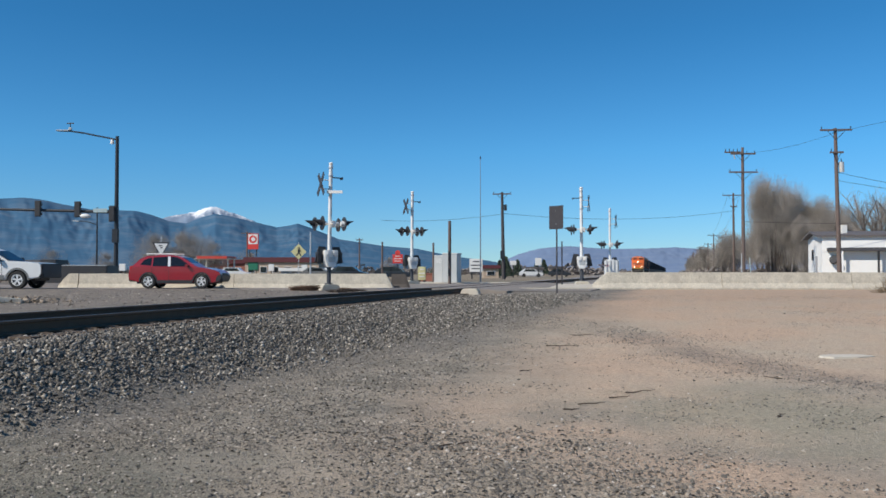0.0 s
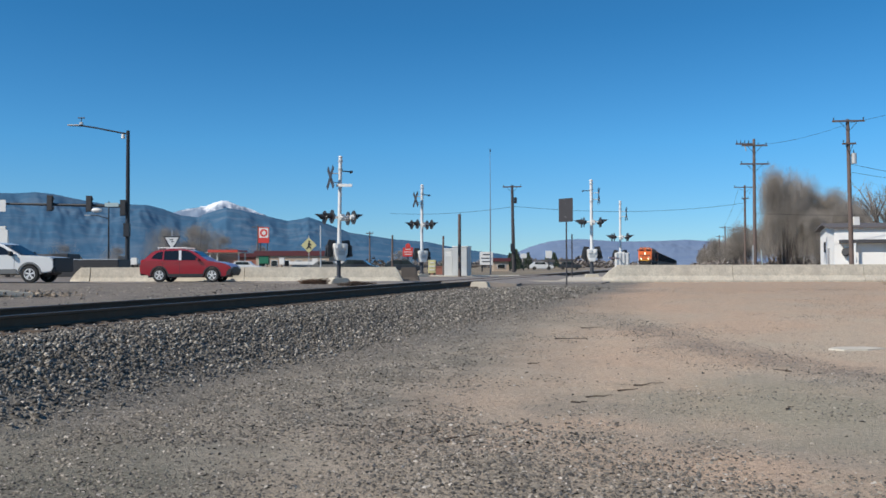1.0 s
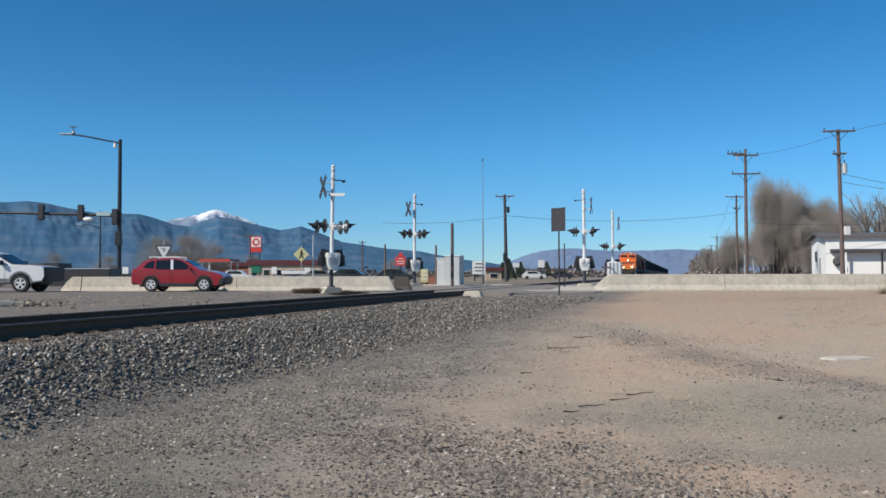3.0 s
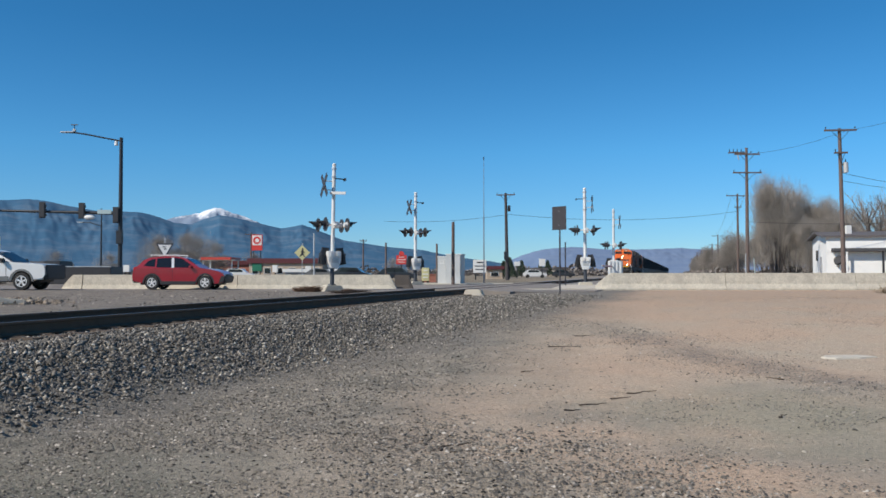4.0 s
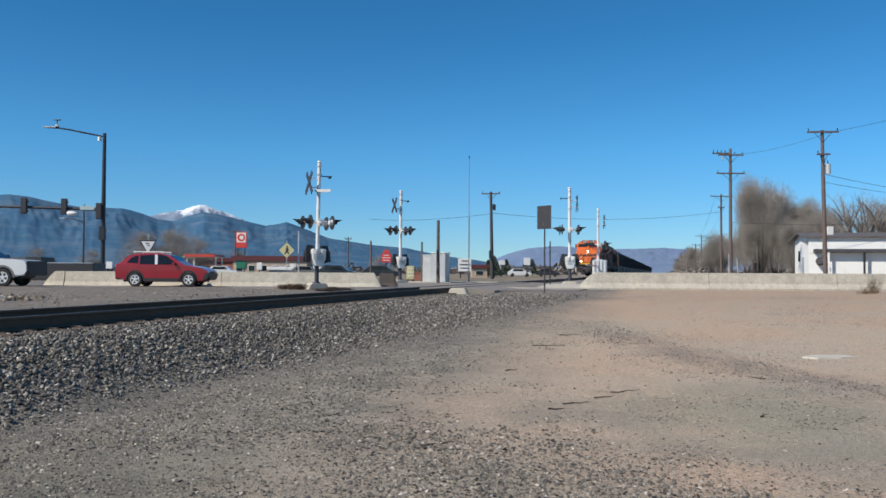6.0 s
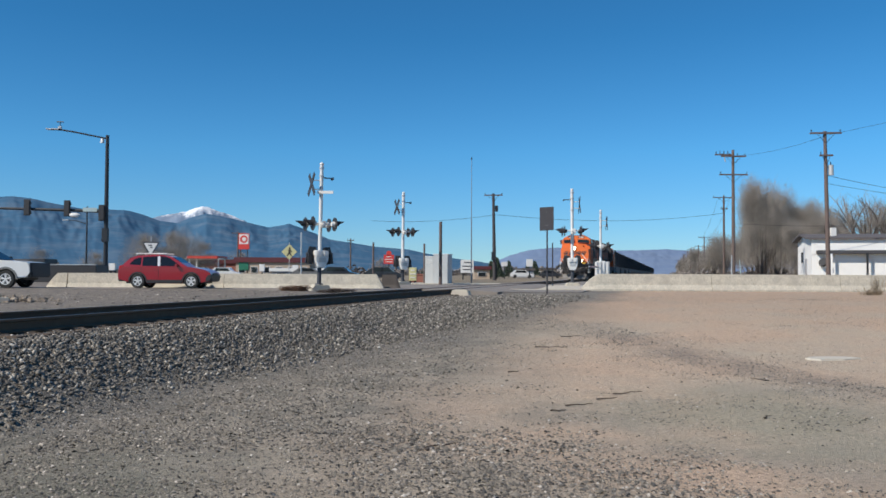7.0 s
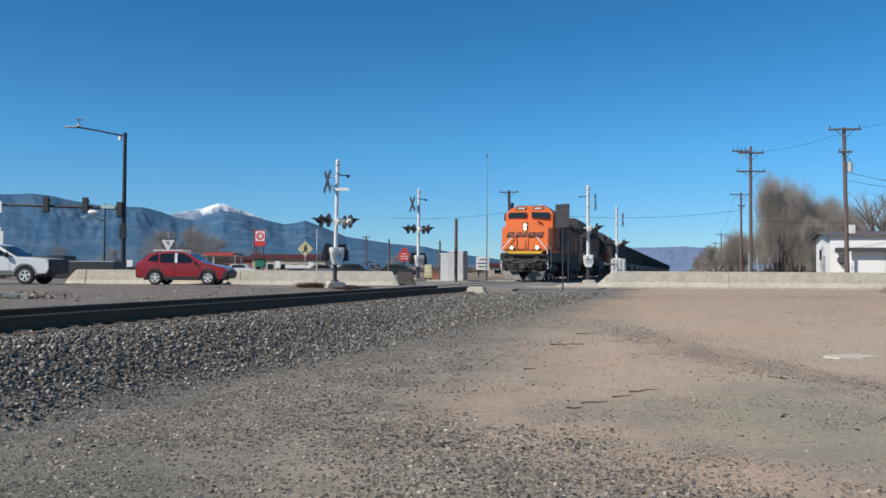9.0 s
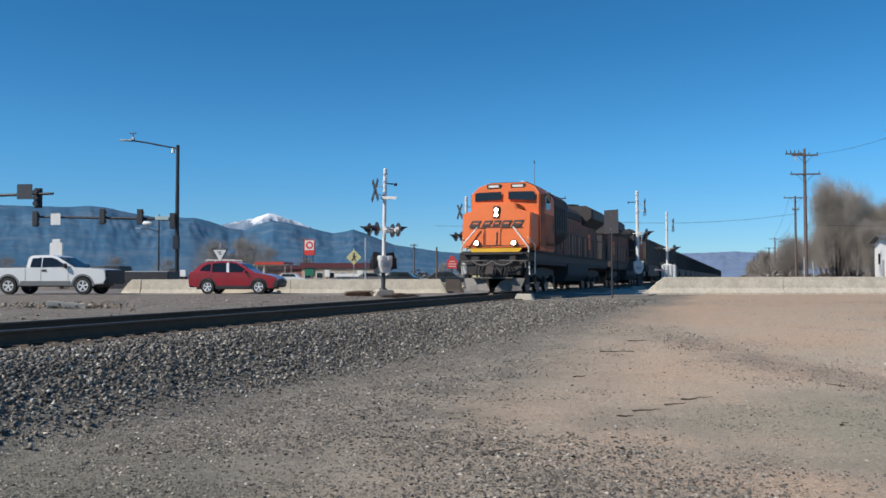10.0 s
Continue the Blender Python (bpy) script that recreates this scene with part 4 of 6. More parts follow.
def side_pane(pts, half, top, z0, z1, side):
    bm = B()
    out = []
    for d in (0.002, 0.010):
        ring = []
        for x, z in pts:
            k = max(0.0, (z - z0) / (z1 - z0))
            ring.append(bm.verts.new((x, side * (half * (1 + (top - 1) * k) + d), z)))
        out.append(ring)
    bm.faces.new(out[1])
    bm.faces.new(out[0][::-1])
    n = len(pts)
    for i in range(n):
        bm.faces.new((out[0][i], out[0][(i + 1) % n], out[1][(i + 1) % n], out[1][i]))
    return bm


def crossover(m, paint, label):
    c = thing("car", m, label, "car")
    low = [(-2.26, 0.42), (-1.75, 0.30)] + arch(-1.32, 0.40, 0.32) + [(-0.85, 0.24), (0.85, 0.24)] + arch(1.32, 0.40, 0.32) + [(1.80, 0.28), (2.22, 0.34), (2.30, 0.55), (2.26, 0.74), (2.02, 0.88), (1.55, 0.98), (0.95, 1.05), (-0.5, 1.03), (-2.12, 1.04), (-2.28, 0.86), (-2.31, 0.60)]
    body = part("body", prism(B(), low, -0.90, 0.90, bevel=0.05), paint, c)
    cab_pts = [(-2.18, 0.99), (-2.12, 1.10), (-1.72, 1.46), (-1.45, 1.55), (-0.7, 1.60), (0.0, 1.575), (0.32, 1.49), (1.15, 1.0)]
    part("cabin", tapered(B(), cab_pts, 0.86, 0.78, 1.0, 1.6, 0.035), paint, c)
    for s in (-1, 1):
        for pts in ([(-1.76, 1.14), (-1.56, 1.37), (-1.36, 1.46), (-1.20, 1.48), (-1.20, 1.10)], [(-1.12, 1.07), (-1.12, 1.50), (-0.40, 1.53), (-0.36, 1.06)], [(-0.22, 1.06), (-0.26, 1.53), (0.02, 1.51), (0.22, 1.44), (0.74, 1.09), (0.72, 1.06)]):
            part("window", side_pane(pts, 0.86, 0.78, 1.0, 1.6, s), GLASS, c)
        # highlight on the door pillar, laid on as a pale strip
        part("pillar_glint", side_pane([(-0.36, 1.06), (-0.40, 1.53), (-0.27, 1.53), (-0.23, 1.06)], 0.862, 0.78, 1.0, 1.6, s), CLEAR, c, "painted glint along the door pillar")
        part("roof_rail", rod(rod(rod(B(), (-1.5, s * 0.62, 1.66), (0.0, s * 0.62, 1.66), 0.022, n=8), (-1.45, s * 0.62, 1.58), (-1.45, s * 0.62, 1.66), 0.02, n=6), (-0.05, s * 0.62, 1.56), (-0.05, s * 0.62, 1.66), 0.02, n=6), ALLOY, c, "silver roof rail")
        d = part("sill", box(B(), 0, s * 0.90, 0.33, 1.75, 0.05, 0.16, 0.02), TRIM, c, "black sill cladding")
        for x in (-0.30, -1.16):
            part("door_gap", box(B(), x, s * 0.8995, 0.70, 0.012, 0.012, 0.62), TRIM, body)
        for x in (-0.52, 0.38 - 0.75 - 0.75):
            part("door_handle", box(B(), x + 0.05, s * 0.915, 0.92, 0.17, 0.03, 0.03, 0.01), paint, body)
        part("door_mirror", box(B(), 0.62, s * 0.98, 1.10, 0.14, 0.2, 0.13, 0.03), paint, c)
        part("headlight", box(B(), 2.02, s * 0.70, 0.77, 0.34, 0.34, 0.11, 0.04), SHADED_LAMP, c, "headlight with the front's shade in its glass colour")
        part("tail_light", box(B(), -2.16, s * 0.78, 0.96, 0.20, 0.22, 0.26, 0.04), TAIL, c, "red tail light")
        for x in (-1.32, 1.32):
            wheel(c, x, s * 0.80, 0.345, 0.22, s)
            bm = B()
            pts = arch(x, 0.47, 0.32, 13) + arch(x, 0.40, 0.32, 13)[::-1]
            prism(bm, pts, s * 0.90 - 0.01, s * 0.90 + 0.018)
            part("arch_trim", bm, TRIM, c, "black arch trim")
    part("windscreen", prism(B(), [(0.36, 1.50), (0.33, 1.49), (1.00, 1.04), (1.03, 1.05)], -0.66, 0.66), GLASS, c)
    part("rear_window", prism(B(), [(-2.09, 1.13), (-1.76, 1.44), (-1.79, 1.46), (-2.13, 1.15)], -0.6, 0.6), GLASS, c)
    part("front_bumper", box(B(), 2.22, 0, 0.42, 0.2, 1.5, 0.2, 0.05), TRIM, c, "black lower bumper")
    part("grille", box(B(), 2.27, 0, 0.66, 0.06, 0.9, 0.16, 0.02), TRIM, c)
    part("rear_bumper", box(B(), -2.24, 0, 0.44, 0.2, 1.6, 0.22, 0.05), TRIM, c, "black rear bumper")
    part("front_mask", prism(B(), [(1.98, 0.30), (2.24, 0.34), (2.33, 0.54), (2.31, 0.66), (2.14, 0.70), (2.02, 0.50)], -0.905, 0.905, bevel=0.03), TRIM, c, "black lower front bumper mask")
    part("underbody", box(B(), 0, 0, 0.30, 3.9, 1.4, 0.14), TRIM, c)
    return c


def pickup(m, label):
    c = thing("pickup_truck", m, label, "pickup truck")
    low = [(-2.92, 0.62), (-2.35, 0.50)] + arch(-1.80, 0.47, 0.40) + [(-1.25, 0.42), (1.25, 0.42)] + arch(1.80, 0.47, 0.40) + [(2.36, 0.46), (2.80, 0.50), (2.92, 0.70), (2.90, 1.02), (2.78, 1.16), (2.2, 1.22), (1.30, 1.27), (-2.90, 1.25), (-2.95, 0.9)]
    body = part("body", prism(B(), low, -0.99, 0.99, bevel=0.05), WHITE_CAR, c)
    cab = [(-1.00, 1.22), (-0.94, 1.74), (-0.78, 1.83), (0.07, 1.86), (0.44, 1.78), (1.36, 1.24)]
    part("cabin", tapered(B(), cab, 0.94, 0.80, 1.2, 1.9, 0.05), WHITE_CAR, c)
    # the body is solid here; a black sheet stands for the bed's dark hollow
    part("bed_recess", box(B(), -1.85, 0, 1.262, 2.05, 1.6, 0.02), TRIM, c, "flat dark sheet in place of the hollow load bed")
    for s in (-1, 1):
        for pts in ([(-0.78, 1.28), (-0.74, 1.69), (-0.27, 1.73), (-0.25, 1.28)], [(-0.20, 1.28), (-0.22, 1.73), (0.24, 1.73), (0.46, 1.65), (1.04, 1.30)]):
            part("window", side_pane(pts, 0.94, 0.80, 1.2, 1.9, s), GLASS, c)
        part("lower_trim", box(B(), 0, s * 0.992, 0.52, 2.45, 0.03, 0.22, 0.008), GREY_TRIM, c, "grey two-tone rocker panel")
        part("lower_trim", box(B(), -2.62, s * 0.992, 0.66, 0.52, 0.03, 0.24, 0.008), GREY_TRIM, c, "grey two-tone rocker panel")
        for x in (-0.22, -0.98, 1.10):
            part("door_gap", box(B(), x, s * 0.9895, 0.86, 0.014, 0.012, 0.66), TRIM, body)
        part("door_handle", box(B(), -0.06, s * 1.0, 1.12, 0.24, 0.03, 0.10, 0.01), TRIM, body, "black door handle")
        part("door_mirror", box(B(), 0.98, s * 1.08, 1.34, 0.16, 0.26, 0.22, 0.04), TRIM, c)
        part("headlight", box(B(), 2.76, s * 0.82, 0.98, 0.28, 0.30, 0.24, 0.04), SHADED_LAMP, c, "headlight with the front's shade in its glass colour")
        part("tail_light", box(B(), -2.90, s * 0.88, 1.0, 0.12, 0.2, 0.40, 0.03), TAIL, c, "red tail light")
        for x in (-1.80, 1.80):
            wheel(c, x, s * 0.86, 0.40, 0.26, s)
            pts = arch(x, 0.56, 0.40, 13) + arch(x, 0.47, 0.40, 13)[::-1]
            part("arch_trim", prism(B(), pts, s * 0.99 - 0.01, s * 0.99 + 0.025), GREY_TRIM, c, "grey arch flare")
    part("windscreen", prism(B(), [(0.52, 1.76), (0.49, 1.75), (1.31, 1.28), (1.34, 1.29)], -0.74, 0.74), GLASS, c)
    part("front_bumper", box(B(), 2.86, 0, 0.62, 0.24, 1.9, 0.28, 0.05), TRIM, c, "dark front bumper")
    # grille stretched over the whole front; its black also carries the shade there
    part("grille", box(B(), 2.90, 0, 0.92, 0.10, 1.94, 0.46, 0.04), TRIM, c, "dark grille and lamp surround, widened for the front's shade")
    part("underbody", box(B(), 0, 0, 0.44, 5.0, 1.4, 0.16), TRIM, c)
    return c


red_car = crossover(pose(-12.41, 40.0, -0.125), RED_CAR, "glossy red compact crossover waiting on the street")
red_car.scale = (0.93, 0.94, 0.97)
pickup(pose(-21.12, 39.4, -0.125), "white extended-cab pickup truck with grey lower trim")


# ---- the train; every unit has its front at y = 0 and its length along +y ----
# hopper colour is dark because it includes the shade on the train's side
HOPPER = mat("shaded_hopper_paint", (0.050, 0.046, 0.048), 0.6, 0.1, vary=0.3, scale=0.8, dirt=(0.09, 0.075, 0.06), dirt_amount=0.2)
# cab-side orange darkened to carry the side's shade, plus blotches of dirt
CAB_SIDE = mat("shaded_cab_orange", (0.36, 0.085, 0.02), 0.7, vary=0.15, scale=1.5, dirt=(0.10, 0.04, 0.02), dirt_amount=0.3)
# near-black pilot colour holds the recess shade below the nose; paler grime on top
PILOT_DARK = mat("dark_pilot_steel", (0.028, 0.024, 0.022), 0.7, vary=0.4, scale=3, dirt=(0.08, 0.065, 0.05), dirt_amount=0.2)
# paler brown for a row of upright panels along the hood
PALE_DOOR = mat("pale_hood_panel", (0.30, 0.20, 0.155), 0.7, vary=0.2, scale=2, dirt=(0.14, 0.09, 0.07), dirt_amount=0.25)
GRILLE = mat("radiator_grille", (0.04, 0.037, 0.036), 0.6, 0.3, vary=0.3, scale=3)
PLOW = mat("worn_grey_plow", (0.150, 0.138, 0.125), 0.6, 0.2, vary=0.3, scale=4, dirt=(0.07, 0.06, 0.05), dirt_amount=0.3)
LETTER = mat("dark_nose_marking", (0.03, 0.022, 0.02), 0.45, vary=0.1)
RAIL_WHITE = mat("white_handrail_paint", (0.72, 0.70, 0.64), 0.5, vary=0.1)


def truck(parent, y, axles, r=0.53, gap=1.65):
    t = part("truck", B(), BROWN_STEEL, parent, "grimy steel truck frame")
    bm = B()
    n = len(axles)
    span = (max(axles) - min(axles)) / 2
    for s in (-1, 1):
        box(bm, 0, 0, 0.45, 1.2, 2 * span + 0.6, 0.5)
        prism(bm, [(-span - 0.5, 0.62), (-span + 0.1, 0.78), (0, 0.50), (span - 0.1, 0.78), (span + 0.5, 0.62), (span + 0.4, 0.98), (0, 1.08), (-span - 0.4, 0.98)], -0.07, 0.07,
              pose(s * 1.02, 0, 0, 0, 0, 90))
    box(bm, 0, 0, 0.8, 2.0, 0.5, 0.3, 0.03)
    t.data = mesh_of("truck", bm, BROWN_STEEL)
    t.location = (0, y, 0)
    for a in axles:
        w = part("wheelset", rod(B(), (-1.0, 0, 0), (1.0, 0, 0), 0.09, n=12), BROWN_STEEL, t)
        w.location = (0, a, r)
        for s in (-1, 1):
            part("wheel", rod(rod(B(), (s * 0.70, 0, 0), (s * 0.83, 0, 0), r, n=28), (s * 0.69, 0, 0), (s * 0.715, 0, 0), r + 0.025, n=28), RAIL_TOP, w, "steel wheel")
            part("bearing_box", box(B(), s * 1.12, 0, 0, 0.16, 0.34, 0.34, 0.04), BROWN_STEEL, w)
    return t


def locomotive(m, label, lit=True):
    L = thing("locomotive", m, label, "locomotive")
    # frame, pilot, plow
    part("underframe", box(B(), 0, 11.3, 1.48, 2.9, 21.4, 0.34, 0.03), BROWN_STEEL, L)
    part("walkway", box(B(), 0, 11.4, 1.68, 3.08, 21.0, 0.06, 0.01), LOCO_BLACK, L)
    pilot = part("pilot", prism(B(), [(-1.06, 0.72), (1.06, 0.72), (1.18, 1.20), (1.46, 1.26), (1.46, 1.58), (-1.46, 1.58), (-1.46, 1.26), (-1.18, 1.20)], 0.34, 0.62, bevel=0.03), PILOT_DARK, L, "grimy pilot sheet with recess shade in its dark colour")
    for s in (-1, 1):
        bm = prism(B(), [(0.10, 0.10), (1.12, 0.12), (1.30, 0.62), (0.70, 0.66), (0.34, 0.50), (0.22, 0.34)], 0.0, 0.05)
        ob = part("snow_plow", bm, PLOW, L, "worn grey plow blade")
        ob.scale = (s, 1, 1)
        ob.rotation_euler = (radians(-14), 0, radians(s * 10))
        ob.location = (0, -0.02, 0)
        part("uncoupling_lever", rod(rod(B(), (s * 0.25, 0.18, 1.32), (s * 1.3, 0.20, 1.28), 0.022, n=6), (s * 1.3, 0.20, 1.28), (s * 1.34, 0.16, 1.02), 0.022, n=6), PLOW, L)
        for k in range(3):
            part("air_hose", rod(rod(B(), (s * (0.42 + 0.13 * k), 0.25, 1.22), (s * (0.40 + 0.13 * k), 0.02, 0.92), 0.03, n=8), (s * (0.40 + 0.13 * k), 0.02, 0.92), (s * (0.34 + 0.13 * k), 0.05, 0.58), 0.03, n=8), BLACK, L, "black rubber hose")
        # corner steps
        for z in (0.42, 0.78, 1.14, 1.48):
            part("step", box(B(), s * 1.36, 0.95, z, 0.34, 0.5, 0.04, 0.006), PLOW, L)
        part("step_side", box(B(), s * 1.22, 0.95, 0.95, 0.03, 0.55, 1.2), BROWN_STEEL, L)
        # handrails
        bm = B()
        pts = [(s * 1.40, 0.55, 0.75), (s * 1.40, 0.38, 1.82), (s * 1.28, 0.36, 2.00), (s * 0.74, 0.50, 2.66)]
        for a, b in zip(pts, pts[1:]):
            rod(bm, a, b, 0.030, n=8)
        part("handrail", bm, RAIL_WHITE, L, "white painted handrail")
        bm = B()
        for a, b in (((s * 1.52, 0.95, 0.8), (s * 1.52, 0.95, 1.95)), ((s * 1.52, 0.95, 1.95), (s * 1.36, 0.50, 2.22))):
            rod(bm, a, b, 0.028, n=8)
        part("handrail", bm, RAIL_WHITE, L, "white painted handrail")
    coup = part("coupler", box(box(B(), 0, 0.05, 0.88, 0.30, 0.75, 0.28, 0.06), 0.05, -0.34, 0.88, 0.42, 0.28, 0.36, 0.08), BROWN_STEEL, L, "rusty knuckle coupler")
    part("bell_crank_box", box(box(B(), -0.75, 0.26, 1.35, 0.35, 0.12, 0.3, 0.03), 0.8, 0.26, 1.4, 0.28, 0.12, 0.24, 0.03), LOCO_BLACK, L)
    part("pilot_step", box(B(), 0, 0.12, 0.62, 1.7, 0.3, 0.05, 0.01), PLOW, L)
    part("draft_box", box(B(), 0, 0.32, 0.92, 0.72, 0.2, 0.5, 0.05), LOCO_BLACK, L)
    part("anticlimber", box(B(), 0, 0.30, 1.58, 2.5, 0.30, 0.08, 0.02), LOCO_BLACK, L)
    bm = B()
    for k in range(14):
        x0, x1 = -0.85 + 1.7 * k / 14, -0.85 + 1.7 * (k + 1) / 14
        f = lambda x: 1.30 - 0.18 * (1 - (abs(abs(x) - 0.42) / 0.43) ** 2)
        rod(bm, (x0, 0.08, f(x0)), (x1, 0.08, f(x1)), 0.028, n=6)
    part("safety_chain", bm, PLOW, L, "pale slack chain")
    part("front_walkway", box(B(), 0, 0.78, 1.60, 2.9, 0.9, 0.08, 0.02), LOCO_BLACK, L)
    # nose
    n_pts = [(-1.30, 1.80), (1.30, 1.80), (1.43, 1.95), (1.43, 3.24), (0.86, 3.40), (0.74, 3.66), (-0.74, 3.66), (-0.86, 3.40), (-1.43, 3.24), (-1.43, 1.95)]
    bm = prism(B(), n_pts, 0.55, 2.4, bevel=0.045)
    for v in bm.verts:                                  # the face leans back
        if v.co.y < 1.2:
            v.co.y += 0.28 * max(0, (v.co.z - 2.0)) / 1.9
    part("nose", bm, ORANGE, L, "orange enamelled nose")
    part("nose_stripe", prism(B(), [(-1.12, 1.81), (-0.98, 1.66), (0.98, 1.66), (1.12, 1.81)], 0.49, 0.56), YELLOW, L, "yellow stripe")
    # nose emblem as plain dark bars, with a thin rule below
    em = part("nose_emblem", box(B(), 0, 0, -0.17, 2.2, 0.012, 0.035), LETTER, L, "dark plain emblem bars")
    em.location, em.rotation_euler = (0, 0.648, 2.82), (radians(-8.4), 0, 0)
    for x, w in ((-0.88, 0.40), (-0.38, 0.34), (0.02, 0.28), (0.42, 0.38), (0.90, 0.40)):
        part("bar", prism(B(), [(x - w / 2 - 0.06, -0.12), (x + w / 2 - 0.08, -0.12), (x + w / 2 + 0.06, 0.12), (x - w / 2 + 0.08, 0.12)], -0.006, 0.006), LETTER, em)
        part("bar_gap", box(B(), x + 0.02, -0.009, 0.0, w * 0.55, 0.006, 0.05), ORANGE, em)
    part("nose_door", box(B(), 0, 0, 0, 0.62, 0.05, 0.72, 0.015, pose(-0.1, 0.588, 2.28, -8.4)), ORANGE, L)
    part("grab_iron", rod(rod(B(), (0.06, 0.50, 1.96), (0.06, 0.56, 2.45), 0.022, n=6), (-0.48, 0.50, 1.96), (-0.48, 0.58, 2.62), 0.022, n=6), LOCO_BLACK, L)
    part("grab_rail", rod(B(), (-1.2, 0.47, 1.90), (1.2, 0.47, 1.90), 0.022, n=6), LOCO_BLACK, L)
    hb = part("headlight_box", box(B(), 0, 0.735, 3.27, 0.28, 0.16, 0.50, 0.04), LOCO_BLACK, L, "black headlight box")
    for z in (3.165, 3.365):
        part("headlight", rod(B(), (0, 0.64, z), (0, 0.66, z), 0.078, n=16), LAMP, hb, "lit white headlight")
    for s in (-1, 1):
        dl = part("ditch_light_box", rod(B(), (s * 0.77, 0.44, 2.02), (s * 0.77, 0.60, 2.02), 0.13, n=14), LOCO_BLACK, L)
        part("ditch_light", rod(B(), (s * 0.77, 0.42, 2.02), (s * 0.77, 0.445, 2.02), 0.088, n=16), LAMP, dl, "lit ditch light")
    # cab
    cab_pts = [(-1.48, 1.75), (1.48, 1.75), (1.48, 4.12), (1.24, 4.44), (0.82, 4.64), (-0.82, 4.64), (-1.24, 4.44), (-1.48, 4.12)]
    bm = prism(B(), cab_pts, 2.05, 5.0, bevel=0.04)
    for v in bm.verts:
        if v.co.y < 3 and v.co.z > 4.25:
            v.co.y += 0.35 * (v.co.z - 4.25) / 0.40
    part("cab", bm, ORANGE, L, "orange cab")
    part("cab_roof", prism(B(), [(-1.15, 4.50), (1.15, 4.50), (0.80, 4.70), (-0.80, 4.70)], 2.75, 5.05), LOCO_BLACK, L, "black cab roof")
    for s in (-1, 1):
        part("windscreen", prism(B(), [(s * 0.16, 3.90), (s * 1.29, 3.85), (s * 1.29, 4.16), (s * 1.21, 4.21), (s * 0.16, 4.23)], 2.015, 2.045), GLASS, L, "dark windscreen pane")
        part("number_board", box(B(), s * 0.52, 2.24, 4.48, 0.62, 0.12, 0.20, 0.02), SIGN_DARK, L, "dark number board")
        part("board_bar", box(B(), s * 0.52, 2.175, 4.48, 0.44, 0.02, 0.09), RAIL_WHITE, L, "pale plain bar")
        part("side_window", box(B(), s * 1.485, 3.6, 3.85, 0.03, 1.0, 0.62, 0.01), GLASS, L)
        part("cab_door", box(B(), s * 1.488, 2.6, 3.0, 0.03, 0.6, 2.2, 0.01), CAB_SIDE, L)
        part("cab_side", box(B(), s * 1.486, 4.0, 2.6, 0.02, 1.9, 1.5, 0.005), CAB_SIDE, L, "orange cab side panel with shade in its colour")
        part("side_sill", box(B(), s * 1.40, 11.4, 1.42, 0.06, 20.0, 0.5, 0.01), LOCO_BLACK, L)
        part("mirror", box(B(), s * 1.66, 2.95, 4.0, 0.18, 0.05, 0.45, 0.01), LOCO_BLACK, L)
        part("sun_visor", box(B(), s * 1.56, 3.6, 4.2, 0.2, 1.2, 0.03), LOCO_BLACK, L)
        part("side_stripe", box(B(), s * 1.486, 3.5, 2.05, 0.02, 2.8, 0.12), DULL_ORANGE, L)
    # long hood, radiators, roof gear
    part("hood", box(B(), 0, 12.6, 2.72, 1.95, 15.2, 2.0, 0.04), DULL_ORANGE, L, "dull brownish orange engine hood")
    part("hood_top", prism(B(), [(-1.0, 3.72), (1.0, 3.72), (1.0, 4.05), (0.62, 4.40), (-0.62, 4.40), (-1.0, 4.05)], 5.0, 20.2, bevel=0.03), LOCO_BLACK, L, "sooty black hood top")
    part("radiator_flare", prism(B(), [(-1.0, 3.55), (1.0, 3.55), (1.52, 3.95), (1.52, 4.45), (1.2, 4.66), (-1.2, 4.66), (-1.52, 4.45), (-1.52, 3.95)], 15.2, 20.4, bevel=0.03), LOCO_BLACK, L, "flared radiator section")
    part("blower_housing", prism(B(), [(-1.0, 2.2), (1.0, 2.2), (1.45, 2.6), (1.45, 4.2), (1.1, 4.5), (-1.1, 4.5), (-1.45, 4.2), (-1.45, 2.6)], 5.02, 8.4, bevel=0.04), LOCO_BLACK, L, "black blower housing")
    for y in (16.2, 17.7, 19.2):
        f = part("fan", rod(B(), (0, y, 4.64), (0, y, 4.80), 0.62, n=24), GRILLE, L, "round roof fan")
    part("exhaust_stack", box(B(), 0, 11.0, 4.5, 0.7, 1.1, 0.34, 0.04), LOCO_BLACK, L)
    part("horn", rod(B(), (0.3, 6.2, 4.62), (0.3, 5.7, 4.66), 0.05, 0.10, 10), RAIL_WHITE, L)
    for x, y in ((0.5, 3.2), (-0.3, 3.7), (0.2, 4.4)):
        part("aerial_dome", ball(B(), (x, y, 4.70), 0.16, (1, 1, 0.55), 10), ALU, L)
    for s in (-1, 1):
        for k in range(9):
            part("hood_door", box(B(), s * 0.985, 9.2 + k * 0.72, 2.75, 0.03, 0.66, 1.5, 0.008), DULL_ORANGE, L)
        for k in range(6):
            part("door_strip", box(B(), s * 1.004, 11.2 + k * 0.95, 2.36, 0.02, 0.34, 1.0, 0.006), PALE_DOOR, L, "pale upright panel")
        for k in range(7):
            part("louvre", box(B(), s * 1.47, 5.45 + k * 0.42, 3.3, 0.03, 0.2, 1.1, 0.006), GRILLE, L)
